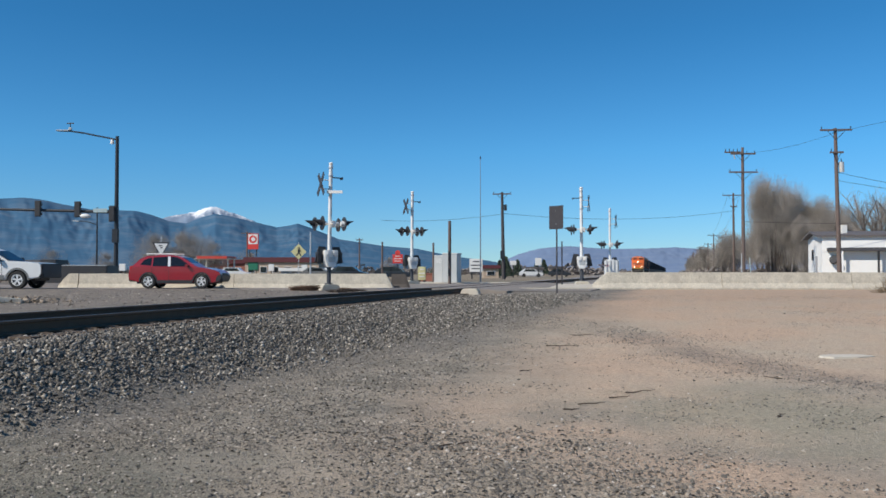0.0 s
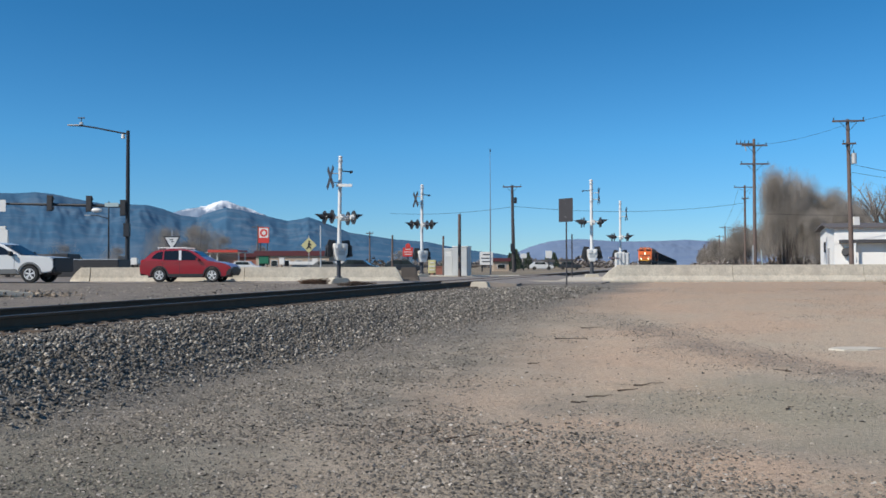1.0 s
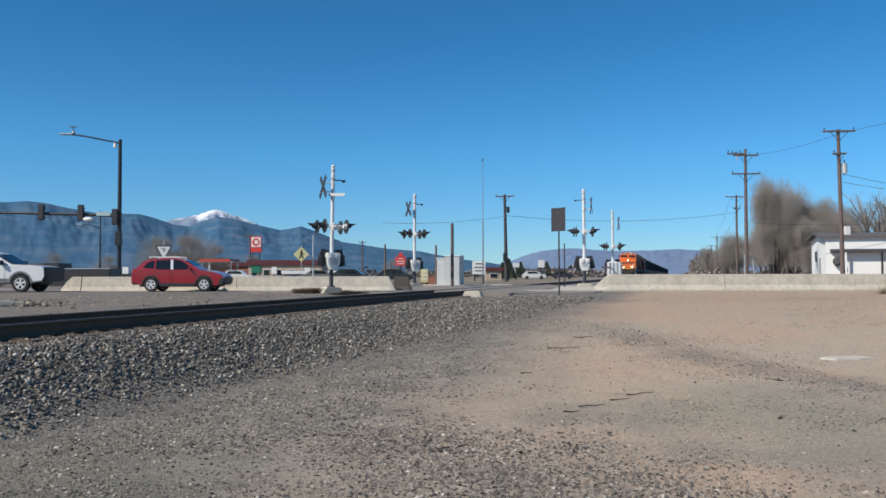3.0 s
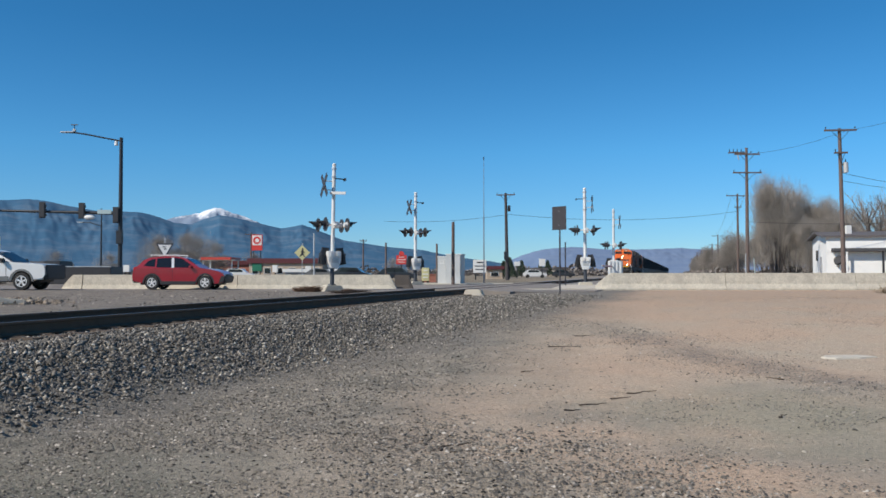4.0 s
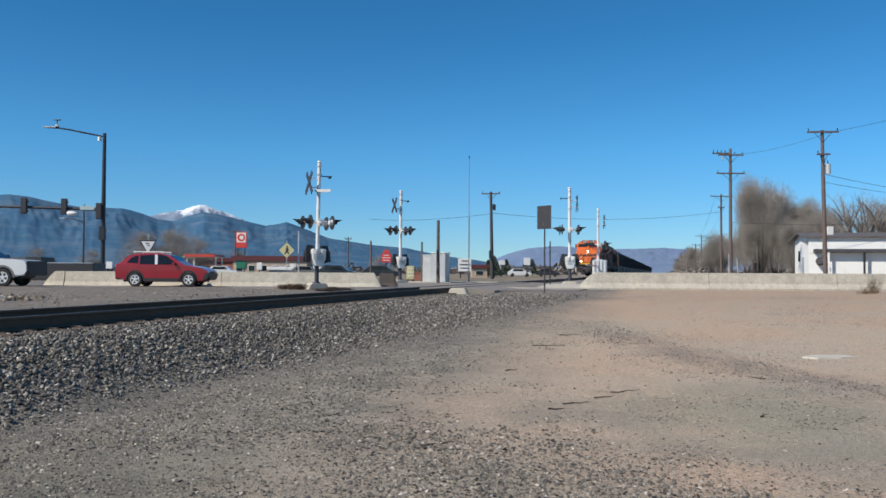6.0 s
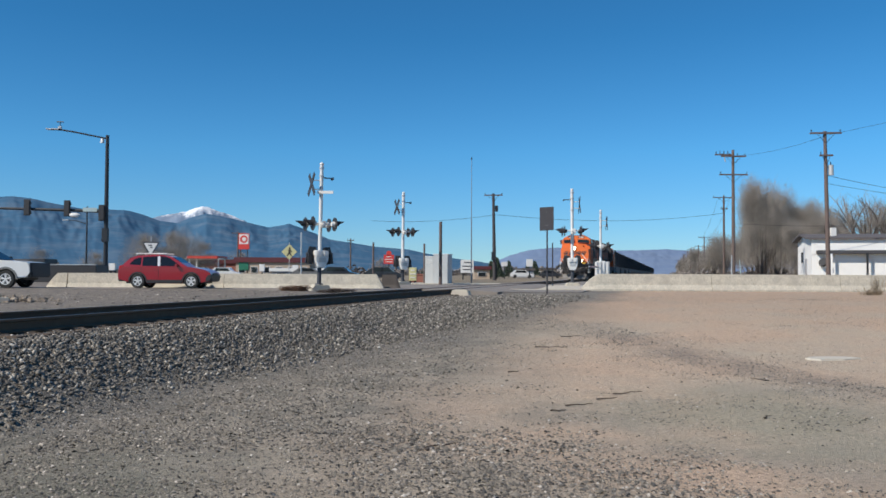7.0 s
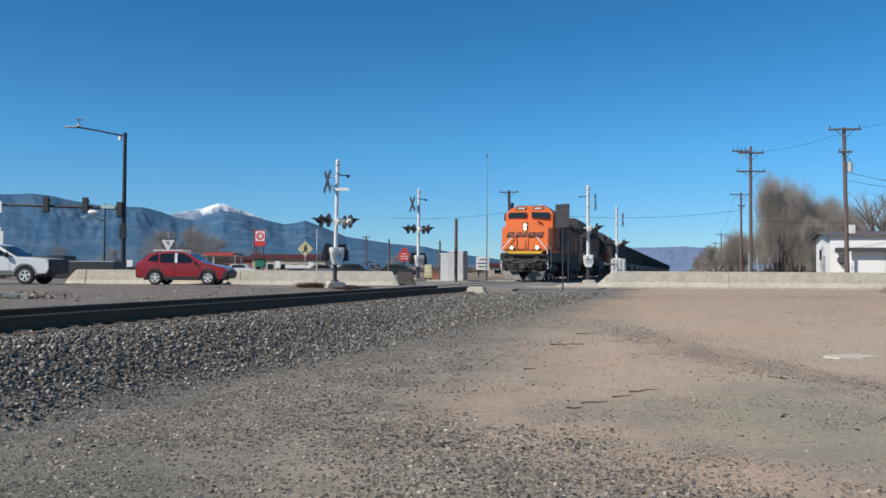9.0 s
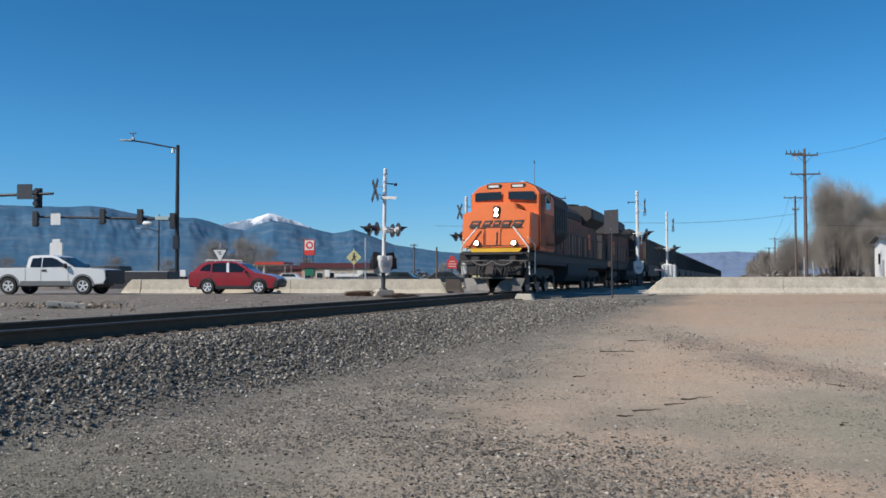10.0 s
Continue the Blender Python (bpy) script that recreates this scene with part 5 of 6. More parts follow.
        part("orange_band", box(B(), s * 0.992, 17.4, 2.7, 0.03, 0.9, 0.9, 0.006), ORANGE, L, "orange painted hood panel")
        part("radiator_grille", box(B(), s * 1.53, 17.8, 4.18, 0.03, 4.6, 0.45, 0.01), GRILLE, L)
        part("hood_stripe", box(B(), s * 0.988, 12.6, 1.92, 0.02, 15.0, 0.10), DULL_ORANGE, L)
        part("side_handrail", rod(B(), (s * 1.50, 5.2, 2.75), (s * 1.50, 21.4, 2.75), 0.022, n=6), BROWN_STEEL, L)
        for k in range(10):
            part("stanchion", rod(B(), (s * 1.50, 5.3 + k * 1.75, 1.7), (s * 1.50, 5.3 + k * 1.75, 2.75), 0.020, n=6), BROWN_STEEL, L)
        part("air_tank", rod(B(), (s * 1.1, 8.6, 1.05), (s * 1.1, 13.6, 1.05), 0.22, n=14), BROWN_STEEL, L)
    part("fuel_tank", prism(B(), [(-1.2, 0.45), (1.2, 0.45), (1.48, 0.75), (1.48, 1.35), (-1.48, 1.35), (-1.48, 0.75)], 8.2, 14.2, bevel=0.05), LOCO_BLACK, L, "black fuel tank")
    part("rear_end", box(B(), 0, 20.9, 2.6, 1.7, 1.2, 1.7, 0.05), LOCO_BLACK, L)
    part("rear_coupler", box(B(), 0, 22.3, 0.88, 0.3, 0.9, 0.28, 0.05), BROWN_STEEL, L)
    truck(L, 4.4, (-1.85, 0.0, 1.85))
    truck(L, 18.0, (-1.85, 0.0, 1.85))
    return L


def hopper_car(m, label):
    c = thing("freight_car", m, label, "freight car", group="dark freight cars of the train")
    n = 15.4
    part("body", prism(B(), [(0.3, 1.9), (2.2, 0.75), (13.2, 0.75), (15.1, 1.9), (15.1, 4.05), (0.3, 4.05)], -1.48, 1.48, pose(0, 0, 0, 0, 0, 90), bevel=0.03), HOPPER, c, "steel tub with shade in its dark colour")
    part("top_chord", box(B(), 0, 7.7, 4.06, 3.14, 15.0, 0.14, 0.02), HOPPER, c)
    part("sill", box(B(), 0, 7.7, 1.08, 0.5, 15.6, 0.32, 0.02), BROWN_STEEL, c)
    for s in (-1, 1):
        for k in range(9):
            part("rib", box(B(), s * 1.50, 0.6 + k * 1.78, 2.9, 0.10, 0.12, 2.2, 0.0), HOPPER, c, smooth=False)
        part("end_platform", box(B(), 0, 7.7 + s * 7.5, 1.3, 2.9, 0.7, 0.1), BROWN_STEEL, c)
        part("ladder", box(B(), 1.45, 7.7 + s * 7.45, 2.4, 0.06, 0.45, 2.2), HOPPER, c)
        truck(c, 7.7 + s * 5.9, (-0.89, 0.89), r=0.46)
    part("coupler", box(box(B(), 0, -0.2, 0.88, 0.26, 0.8, 0.26, 0.04), 0, 15.6, 0.88, 0.26, 0.8, 0.26, 0.04), BROWN_STEEL, c)
    return c


TRAIN = []
loco = locomotive(track_pose(0, 200), "orange and black diesel locomotive with lit headlights")
TRAIN.append((loco, 0.0, 0))
second = copy_thing(loco, track_pose(0, 245.4, 0, 180))
for o in second.children_recursive:
    if o.data and o.data.materials[0] == LAMP:
        o.data = o.data.copy()
        o.data.materials[0] = CLEAR
        o["label"] = "unlit lamp"
tagged(second, "second orange and black diesel locomotive coupled backwards", "locomotive")
TRAIN.append((second, 45.4, 180))
first_car = hopper_car(track_pose(0, 245), "long steel hopper car of a freight train, shade in its colour")
TRAIN.append((first_car, 45.9, 0))
for k in range(1, 26):
    TRAIN.append((copy_thing(first_car, track_pose(0, 245 + 16 * k)), 45.9 + 16.0 * k, 0))


# ---- bare winter trees ----
def tree_meshes(seed, h, spread, twigs, thicket=False):
    rng = random.Random(seed)
    wood, fine = [], []

    def bend(p, d, length, r0, r1, out, n=3, droop=0.0):
        for k in range(n):
            d = (d + Vector((rng.uniform(-1, 1), rng.uniform(-1, 1), rng.uniform(-0.3, 0.6) - droop)) * 0.16).normalized()
            q = p + d * length / n
            out.append((p, q, r0 + (r1 - r0) * k / n, r0 + (r1 - r0) * (k + 1) / n))
            p = q
        return p, d

    if thicket:                                          # slim stems and uneven lobes filled with upright twigs
        lobes = []
        for k in range(20):
            a, r = rng.random() * 6.283, math.sqrt(rng.random()) * h * 0.30
            zc = h * rng.uniform(0.22, 0.74)
            size = h * rng.uniform(0.08, 0.20)
            lobes.append((Vector((math.cos(a) * r * (1.25 - zc / h), math.sin(a) * r * (1.25 - zc / h), zc)), size))
        for c, size in lobes:
            foot = Vector((c.x * 0.25, c.y * 0.25, 0))
            top = c + Vector((c.x * 0.15, c.y * 0.15, size * 0.8))
            for j in range(4):
                p, q = foot.lerp(top, j / 4), foot.lerp(top, (j + 1) / 4)
                w = h * 0.0055 * (1 - j * 0.22)
                wood.append((p, q, w, w - h * 0.0012))
        for k in range(twigs):
            c, size = lobes[rng.randrange(len(lobes))]
            n = Vector((rng.gauss(0, 1), rng.gauss(0, 1), rng.gauss(0, 1))).normalized() * rng.random() ** 0.45
            start = c + Vector((n.x * size, n.y * size, n.z * size * 1.25))
            if start.z < 0.1:
                start.z = rng.uniform(0.0, 0.6)
            f = (Vector((start.x, start.y, 0)) * (0.5 / h) + n * 0.35 + Vector((rng.gauss(0, 0.5), rng.gauss(0, 0.5), 0.7))).normalized()
            fine.append((start, start + f * h * rng.uniform(0.02, 0.095), 0.0075, 0.003))
    base, d = bend(Vector((0, 0, -0.2)), Vector((0, 0, 1)), h * 0.16, h * 0.022, h * 0.018, wood, 2)
    tips = []
    for k in range(0 if thicket else 8):
        a = 2 * math.pi * (k + rng.random() * 0.7) / 8
        tilt = rng.uniform(0.15, 0.75) * spread
        dd = Vector((math.cos(a) * tilt, math.sin(a) * tilt, 1)).normalized()
        p, e = bend(base, dd, h * rng.uniform(0.28, 0.42), h * 0.012, h * 0.006, wood)
        for j in range(6):
            f = (e + Vector((rng.uniform(-1, 1), rng.uniform(-1, 1), rng.uniform(-0.2, 0.8))) * 0.75 * spread).normalized()
            start = base.lerp(p, rng.uniform(0.45, 1.0))
            q, g = bend(start, f, h * rng.uniform(0.16, 0.30), h * 0.0055, h * 0.0022, wood)
            tips.append((start, q, g))
    for k in range(0 if thicket else twigs):
        s, q, g = tips[rng.randrange(len(tips))]
        start = s.lerp(q, rng.uniform(0.25, 1.0))
        f = (g + Vector((rng.uniform(-1, 1), rng.uniform(-1, 1), rng.uniform(-0.5, 0.9))) * 0.9).normalized()
        bend(start, f, h * rng.uniform(0.05, 0.17), 0.013, 0.005, fine, 2, droop=0.15)

    def solid(name, segs, n):
        V, F = [], []
        for a, b, r0, r1 in segs:
            q = (b - a).to_track_quat("Z", "Y").to_matrix()
            i = len(V)
            for c, r in ((a, r0), (b, r1)):
                for k in range(n):
                    t = 2 * math.pi * k / n
                    V.append(c + q @ Vector((math.cos(t) * r, math.sin(t) * r, 0)))
            for k in range(n):
                F.append((i + k, i + (k + 1) % n, i + n + (k + 1) % n, i + n + k))
        me = bpy.data.meshes.new(name)
        me.from_pydata([v[:] for v in V], [], F)
        return me

    t, c = solid("trunk", wood, 6), solid("crown", fine, 3)
    t.materials.append(BARK)
    c.materials.append(TWIG)
    return t, c


BARK = mat("grey_brown_bark", (0.105, 0.088, 0.080), 0.9, vary=0.3, scale=2, bump=0.3)
TREES = [tree_meshes(1, 11, 1.0, 24000, True), tree_meshes(2, 11, 0.8, 24000, True), tree_meshes(3, 11, 1.1, 1100), tree_meshes(5, 11, 1.0, 9000, True)]


def tree(kind, x, y, h, turn, label, wide=1.0):
    t = thing("tree", pose(x, y, -0.25, 0, 0, turn), label, "tree", group="bare trees")
    t.scale = (h / 11 * wide, h / 11 * wide, h / 11)
    for name, me in zip(("trunk", "crown"), TREES[kind]):
        o = new(name, me)
        o.parent = t
    return t


rt = random.Random(8)
WILLOW = "dense bare brown willow beside the railway"
for x, y, h, w in ((38.9, 100, 13.8, 0.72), (42.4, 104, 12.9, 0.80), (45.6, 103, 11.2, 0.82), (48.6, 106, 10.2, 0.85), (41.5, 96, 8.0, 0.9), (45, 96, 8.6, 1.0), (49, 112, 10.6, 0.9), (43.4, 112, 13.2, 0.80), (53, 112, 8.0, 0.9)):
    tree(rt.randrange(2), x, y, h, rt.uniform(0, 360), WILLOW, w)
for k in range(15):
    y = 122 + 26 * k
    tree(rt.randrange(2), 46.5 + 0.265 * (y - 120) + rt.uniform(-2, 2), y, rt.uniform(8.5, 11), rt.uniform(0, 360), "bare brown tree in a row along the railway", 1.2)
for x, y, h in ((60.5, 118, 15.5), (64, 122, 17.0), (68, 118, 16.0), (57.0, 124, 13.0), (72, 126, 16.5)):
    tree(2, x, y, h, rt.uniform(0, 360), "open-branched bare tree behind the white building", 1.1)
for x, y, h, w in ((-51, 150, 9.2, 1.2), (-47, 155, 10, 1.25), (-54, 158, 8.6, 1.2), (-44, 160, 8, 1.2), (-49, 165, 9.5, 1.3), (-66, 165, 5.5, 1.5), (-74, 160, 6, 1.4), (-33, 62.5, 2.4, 1.6), (-21.8, 63, 2.2, 1.7), (-84, 150, 6, 1.4), (-40, 175, 6, 1.4), (-12, 190, 5, 1.6), (-96, 160, 6, 1.4)):
    tree(3, x, y, h, rt.uniform(0, 360), "small bare brown tree beyond the street", w)


def conifer(x, y, h):
    t = thing("conifer", pose(x, y, -0.2), "dark evergreen beside the houses", "tree", group="evergreens")
    rng = random.Random(int(x * 10 + y))
    part("trunk", rod(B(), (0, 0, 0), (0, 0, h * 0.9), h * 0.03, 0.02, 8), BARK, t)
    V, F = [], []
    for k in range(900):
        z = h * (0.08 + 0.92 * rng.random())
        r = (h - z) * 0.42 * math.sqrt(rng.random()) + 0.05
        a = rng.random() * 6.283
        c = Vector((math.cos(a) * r, math.sin(a) * r, z))
        d = Vector((math.cos(a), math.sin(a), rng.uniform(-0.5, 0.1))) * h * 0.08
        s = Vector((-math.sin(a), math.cos(a), 0)) * h * 0.022
        i = len(V)
        V += [c - s, c + s, c + d, c + Vector((0, 0, h * 0.03))]
        F += [(i, i + 1, i + 2), (i, i + 2, i + 3), (i + 1, i + 3, i + 2)]
    raw("crown", [v[:] for v in V], F, NEEDLE, t)


NEEDLE = mat("dark_needles", (0.035, 0.055, 0.035), 0.9, vary=0.3, scale=0.8, island=0.3)
for x, y, h in ((8.6, 128, 2.7), (9.7, 131, 3.3), (15.0, 170, 3.4), (12.6, 165, 2.8), (-1.5, 175, 3.2), (25, 210, 4), (21, 190, 3.2)):
    conifer(x, y, h)

# low scrub and far woods along the horizon
V, F = [], []
rw = random.Random(4)
for k in range(4200):
    a = math.radians(rw.uniform(-40, 40))
    d = rw.uniform(230, 900)
    x, y = math.sin(a) * d, math.cos(a) * d
    if abs((Vector((x, y, 0)) - ORIGIN).dot(SIDE)) < 14:
        continue
    hgt = max(0.5, 2.2 + 2.6 * noise.noise((x * 0.012, y * 0.012, 5))) * rw.uniform(0.4, 1.25) * (0.5 + d / 800)
    wid = hgt * rw.uniform(0.5, 1.2)
    for n in range(16):
        b = rw.random() * 6.283
        r = math.sqrt(rw.random())
        cx, cy, cz = x + math.cos(b) * r * wid, y + math.sin(b) * r * wid, hgt * rw.random() * (1 - 0.6 * r * r)
        s = hgt * rw.uniform(0.10, 0.26)
        i = len(V)
        V += [(cx - s, cy + rw.uniform(-s, s), cz - s * 0.4), (cx + s, cy + rw.uniform(-s, s), cz - s * rw.random()), (cx + rw.uniform(-s, s), cy + s, cz + s), (cx, cy - s, cz + s * rw.random())]
        F += [(i, i + 1, i + 2), (i, i + 3, i + 2), (i, i + 1, i + 3), (i + 1, i + 2, i + 3)]
WOODS = mat("far_brown_woods", (0.19, 0.168, 0.152), 0.95, vary=0.3, scale=0.05, island=0.45)
tagged(raw("far_woods", V, F, WOODS), "brown leafless woods and scrub along the horizon", "woods", kind="stuff")

# ---- buildings ----
STUCCO = mat("white_painted_block", (0.78, 0.77, 0.74), 0.8, vary=0.05, scale=1.2, bump=0.1)
ROOF = mat("grey_shingle_roof", (0.105, 0.095, 0.095), 0.9, vary=0.2, scale=2, bump=0.3)
PORCH = mat("dark_porch_fascia", (0.055, 0.055, 0.06), 0.8, vary=0.15, scale=2)
MAROON = mat("maroon_roof_metal", (0.10, 0.022, 0.026), 0.6, vary=0.12, scale=1)
TAN = mat("tan_stucco", (0.42, 0.33, 0.25), 0.85, vary=0.1, scale=0.8)
BROWN_WALL = mat("reddish_brick_wall", (0.33, 0.13, 0.09), 0.85, vary=0.15, scale=1.2)
CANOPY_RED = mat("red_canopy_fascia", (0.50, 0.06, 0.04), 0.5, vary=0.06, scale=1)
GREY_WALL = mat("grey_siding", (0.32, 0.32, 0.33), 0.8, vary=0.1, scale=1)

wb = thing("white_building", pose(34.9, 78, 0.05, 0, 0, TRACK_YAW), "low white painted building with a grey gabled roof", "building")
part("wall", box(B(), 7.5, 4.2, 1.95, 15, 8.4, 3.9), STUCCO, wb, smooth=False)
part("gable", prism(B(), [(0.02, 3.9), (8.38, 3.9), (4.2, 4.40)], 0.0, 15, pose(0, 0, 0, 0, 0, 0) @ Matrix(((0, 1, 0, 0), (1, 0, 0, 0), (0, 0, 1, 0), (0, 0, 0, 1)))), STUCCO, wb, smooth=False)
for s in (0, 1):
    y0, y1 = (-0.3, 4.2) if s == 0 else (8.7, 4.2)
    bm = B()
    vs = [(-0.5, y0, 3.88), (15.5, y0, 3.88), (15.5, y1, 4.42), (-0.5, y1, 4.42)]
    f0 = [bm.verts.new(v) for v in vs]
    f1 = [bm.verts.new((v[0], v[1], v[2] + 0.15)) for v in vs]
    bm.faces.new(f0[::-1])
    bm.faces.new(f1)
    for i in range(4):
        bm.faces.new((f0[i], f0[(i + 1) % 4], f1[(i + 1) % 4], f1[i]))
    part("roof", bm, ROOF, wb, "grey shingle roof slope", smooth=False)
pr = part("porch_roof", box(B(), 7.15, -0.36, 2.70, 13.5, 0.72, 0.32, 0.02), PORCH, wb, "flat dark porch roof")
for x in (1.6, 4.6, 7.6, 10.6, 13.4):
    part("porch_post", box(B(), x, -0.62, 1.15, 0.16, 0.16, 2.9), TRIM if x > 2 else WHITE, wb)
for x, w in ((9.4, 1.0),):
    wd = part("window", box(B(), x, -0.02, 1.7, w, 0.08, 1.1, 0.01), WHITE, wb)
    part("pane", box(B(), x, -0.07, 1.7, w - 0.16, 0.02, 0.94), GLASS, wd)
dr = part("door", box(B(), -0.03, 3.0, 1.1, 0.08, 1.0, 2.1, 0.01), GREY_WALL, wb)
wv = part("side_window", box(B(), -0.03, 5.4, 2.3, 0.08, 0.8, 1.0, 0.01), GLASS, wb)
part("satellite_dish", rod(B(), (0.95, -0.40, 1.75), (0.85, -0.52, 1.80), 0.44, 0.38, 18), TRIM, wb, "dark satellite dish")
part("dish_arm", rod(B(), (0.95, 0.0, 1.4), (0.95, -0.42, 1.75), 0.03, n=6), TRIM, wb)
part("plinth", box(B(), 7.5, 4.2, 0.0, 15.06, 8.46, 0.7), GREY_WALL, wb, smooth=False)


def building(x, y, w, d, h, wall, roof, label, windows=3, over=0.3, turn=0, name="shop_building", fascia=0.5):
    b = thing(name, pose(x, y, -0.2, 0, 0, turn), label, "building")
    part("wall", box(B(), 0, d / 2, h / 2, w, d, h), wall, b, smooth=False)
    part("roof", box(B(), 0, d / 2, h + fascia / 2 - 0.1, w + 2 * over, d + 2 * over, fascia, 0.03), roof, b, smooth=False)
    for k in range(windows):
        cx = -w / 2 + w * (k + 0.5) / windows
        win = part("window", box(B(), cx, -0.02, h * 0.48, w / windows * 0.55, 0.08, h * 0.42, 0.01), SIGN_WHITE, b)
        part("pane", box(B(), cx, -0.07, h * 0.48, w / windows * 0.48, 0.02, h * 0.36), GLASS, win)
    return b


building(-28.5, 150, 13, 9, 2.7, TAN, MAROON, "long tan shop with a maroon metal roof", 6, fascia=0.9)
building(-41, 165, 9, 8, 2.6, BROWN_WALL, MAROON, "small brick shop with a maroon roof band", 4, fascia=0.8)
building(-57, 110, 11, 6, 1.9, TAN, TAN, "long low tan building", 4, fascia=0.35)
building(-0.9, 76, 2.6, 3, 0.75, BROWN_WALL, BROWN_WALL, "low reddish brick enclosure", 0, over=0.05, name="brick_enclosure", fascia=0.12)
building(6.9, 122, 2.2, 4, 1.5, TAN, MAROON, "small tan house with a brown roof", 1, fascia=0.5, name="house")
building(19.5, 180, 3.4, 4, 1.6, GREY_WALL, ROOF, "grey house among trees", 2, name="house")
building(-20, 128, 9, 5, 1.1, GREY_WALL, SIGN_WHITE, "low grey building with a white flat roof", 3, fascia=0.5)
building(-12, 105, 2.6, 3, 1.2, SIGN_WHITE, SIGN_WHITE, "white storage container on a lot", 0, over=0.02, name="storage_container", fascia=0.1)
building(31, 240, 7, 6, 2.2, TAN, ROOF, "tan house at the far end of the street", 2, name="house")
building(-78, 150, 14, 8, 2.6, TAN, ROOF, "wide tan building beyond the street", 5)

cp = thing("fuel_canopy", pose(-35.2, 132, -0.2), "flat red filling-station canopy on white posts", "canopy")
part("fascia", box(B(), 0, 0, 3.10, 4.6, 6, 0.42, 0.02), CANOPY_RED, cp)
part("soffit", box(B(), 0, 0, 2.90, 5.4, 5.8, 0.06), SIGN_WHITE, cp)
for sx in (-2.2, 2.2):
    for sy in (-2, 2):
        part("post", rod(B(), (sx, sy, 0), (sx, sy, 2.9), 0.12, n=8), SIGN_WHITE, cp)
    part("fuel_pump", box(B(), sx, 0, 0.85, 0.6, 1.0, 1.7, 0.03), GREY_WALL, cp)


def pylon(x, y, z0, z1, w, colour, label, posts=1, style="plain", turn=0):
    s = thing("pylon_sign", pose(x, y, -0.2, 0, 0, turn), label, "sign")
    for px in ((0,) if posts == 1 else (-w * 0.32, w * 0.32)):
        part("post", rod(B(), (px, 0.05, 0), (px, 0.05, z1), 0.09, n=8), DARK_METAL, s)
    h = z1 - z0
    p = part("panel", box(B(), 0, 0, (z0 + z1) / 2, w, 0.3, h, 0.03), colour, s)
    zc = (z0 + z1) / 2
    if style == "ring":
        part("white_field", box(B(), 0, -0.16, zc + h * 0.14, w * 0.86, 0.03, h * 0.62, 0.01), SIGN_WHITE, p)
        part("ring", rod(B(), (0, -0.19, zc + h * 0.14), (0, -0.175, zc + h * 0.14), w * 0.36, n=24), SIGN_RED, p)
        part("disc", rod(B(), (0.05, -0.21, zc + h * 0.14), (0.05, -0.19, zc + h * 0.14), w * 0.19, n=20), SIGN_WHITE, p)
    if style == "bars":
        for k, (f, bw) in enumerate(((0.30, 0.5), (0.02, 0.8), (-0.24, 0.66))):
            part("bar", box(B(), 0, -0.165, zc + f * h, w * bw, 0.03, h * 0.075), SIGN_WHITE if colour is not SIGN_WHITE else SIGN_DARK, p)
    return s


gs = pylon(-33.6, 150, 4.9, 7.7, 1.9, SIGN_RED, "red and white filling-station sign", 2, "ring")
part("price_box", box(B(), 0, 0, 2.0, 1.7, 0.3, 1.5, 0.02), GREEN_SIGN, gs, "green price panel")
pylon(-6.4, 120, 2.1, 3.4, 1.45, SIGN_RED, "red roadside sign with white bars", 1, "bars")
part("crown_panel", rod(B(), (0, -0.15, 3.62), (0, 0.15, 3.62), 0.36, n=18), SIGN_RED, bpy.data.objects["pylon_sign.001"], "round red top panel")
wp = pylon(-59, 110, 3.7, 5.6, 1.75, SIGN_WHITE, "plain white pylon sign with a stepped top", 1)
part("top_panel", box(B(), 0, 0, 5.85, 1.1, 0.28, 0.5, 0.03), SIGN_WHITE, wp)
pylon(4.3, 110, 0.9, 2.6, 1.7, SIGN_WHITE, "white roadside board with grey bars", 2, "bars")
pylon(11.2, 135, 2.0, 2.7, 1.0, SIGN_WHITE, "small white sign on a post", 1)
pylon(16.9, 150, 2.1, 3.4, 1.1, SIGN_WHITE, "white diamond-like road sign", 1)
pylon(-1.75, 70, 0.2, 1.3, 0.62, SIGN_YELLOW, "yellow and white banner board", 2, "bars")
pylon(-24.3, 120, 1.0, 2.0, 0.75, SIGN_WHITE, "small white notice board", 1)
pylon(-19.6, 120, 0.9, 1.9, 0.8, SIGN_WHITE, "small white notice board", 1)
pylon(-27.2, 72, 0.95, 1.55, 0.55, SIGN_WHITE, "small white sign beyond the street", 2)

# parked vehicles further off
lot = random.Random(3)
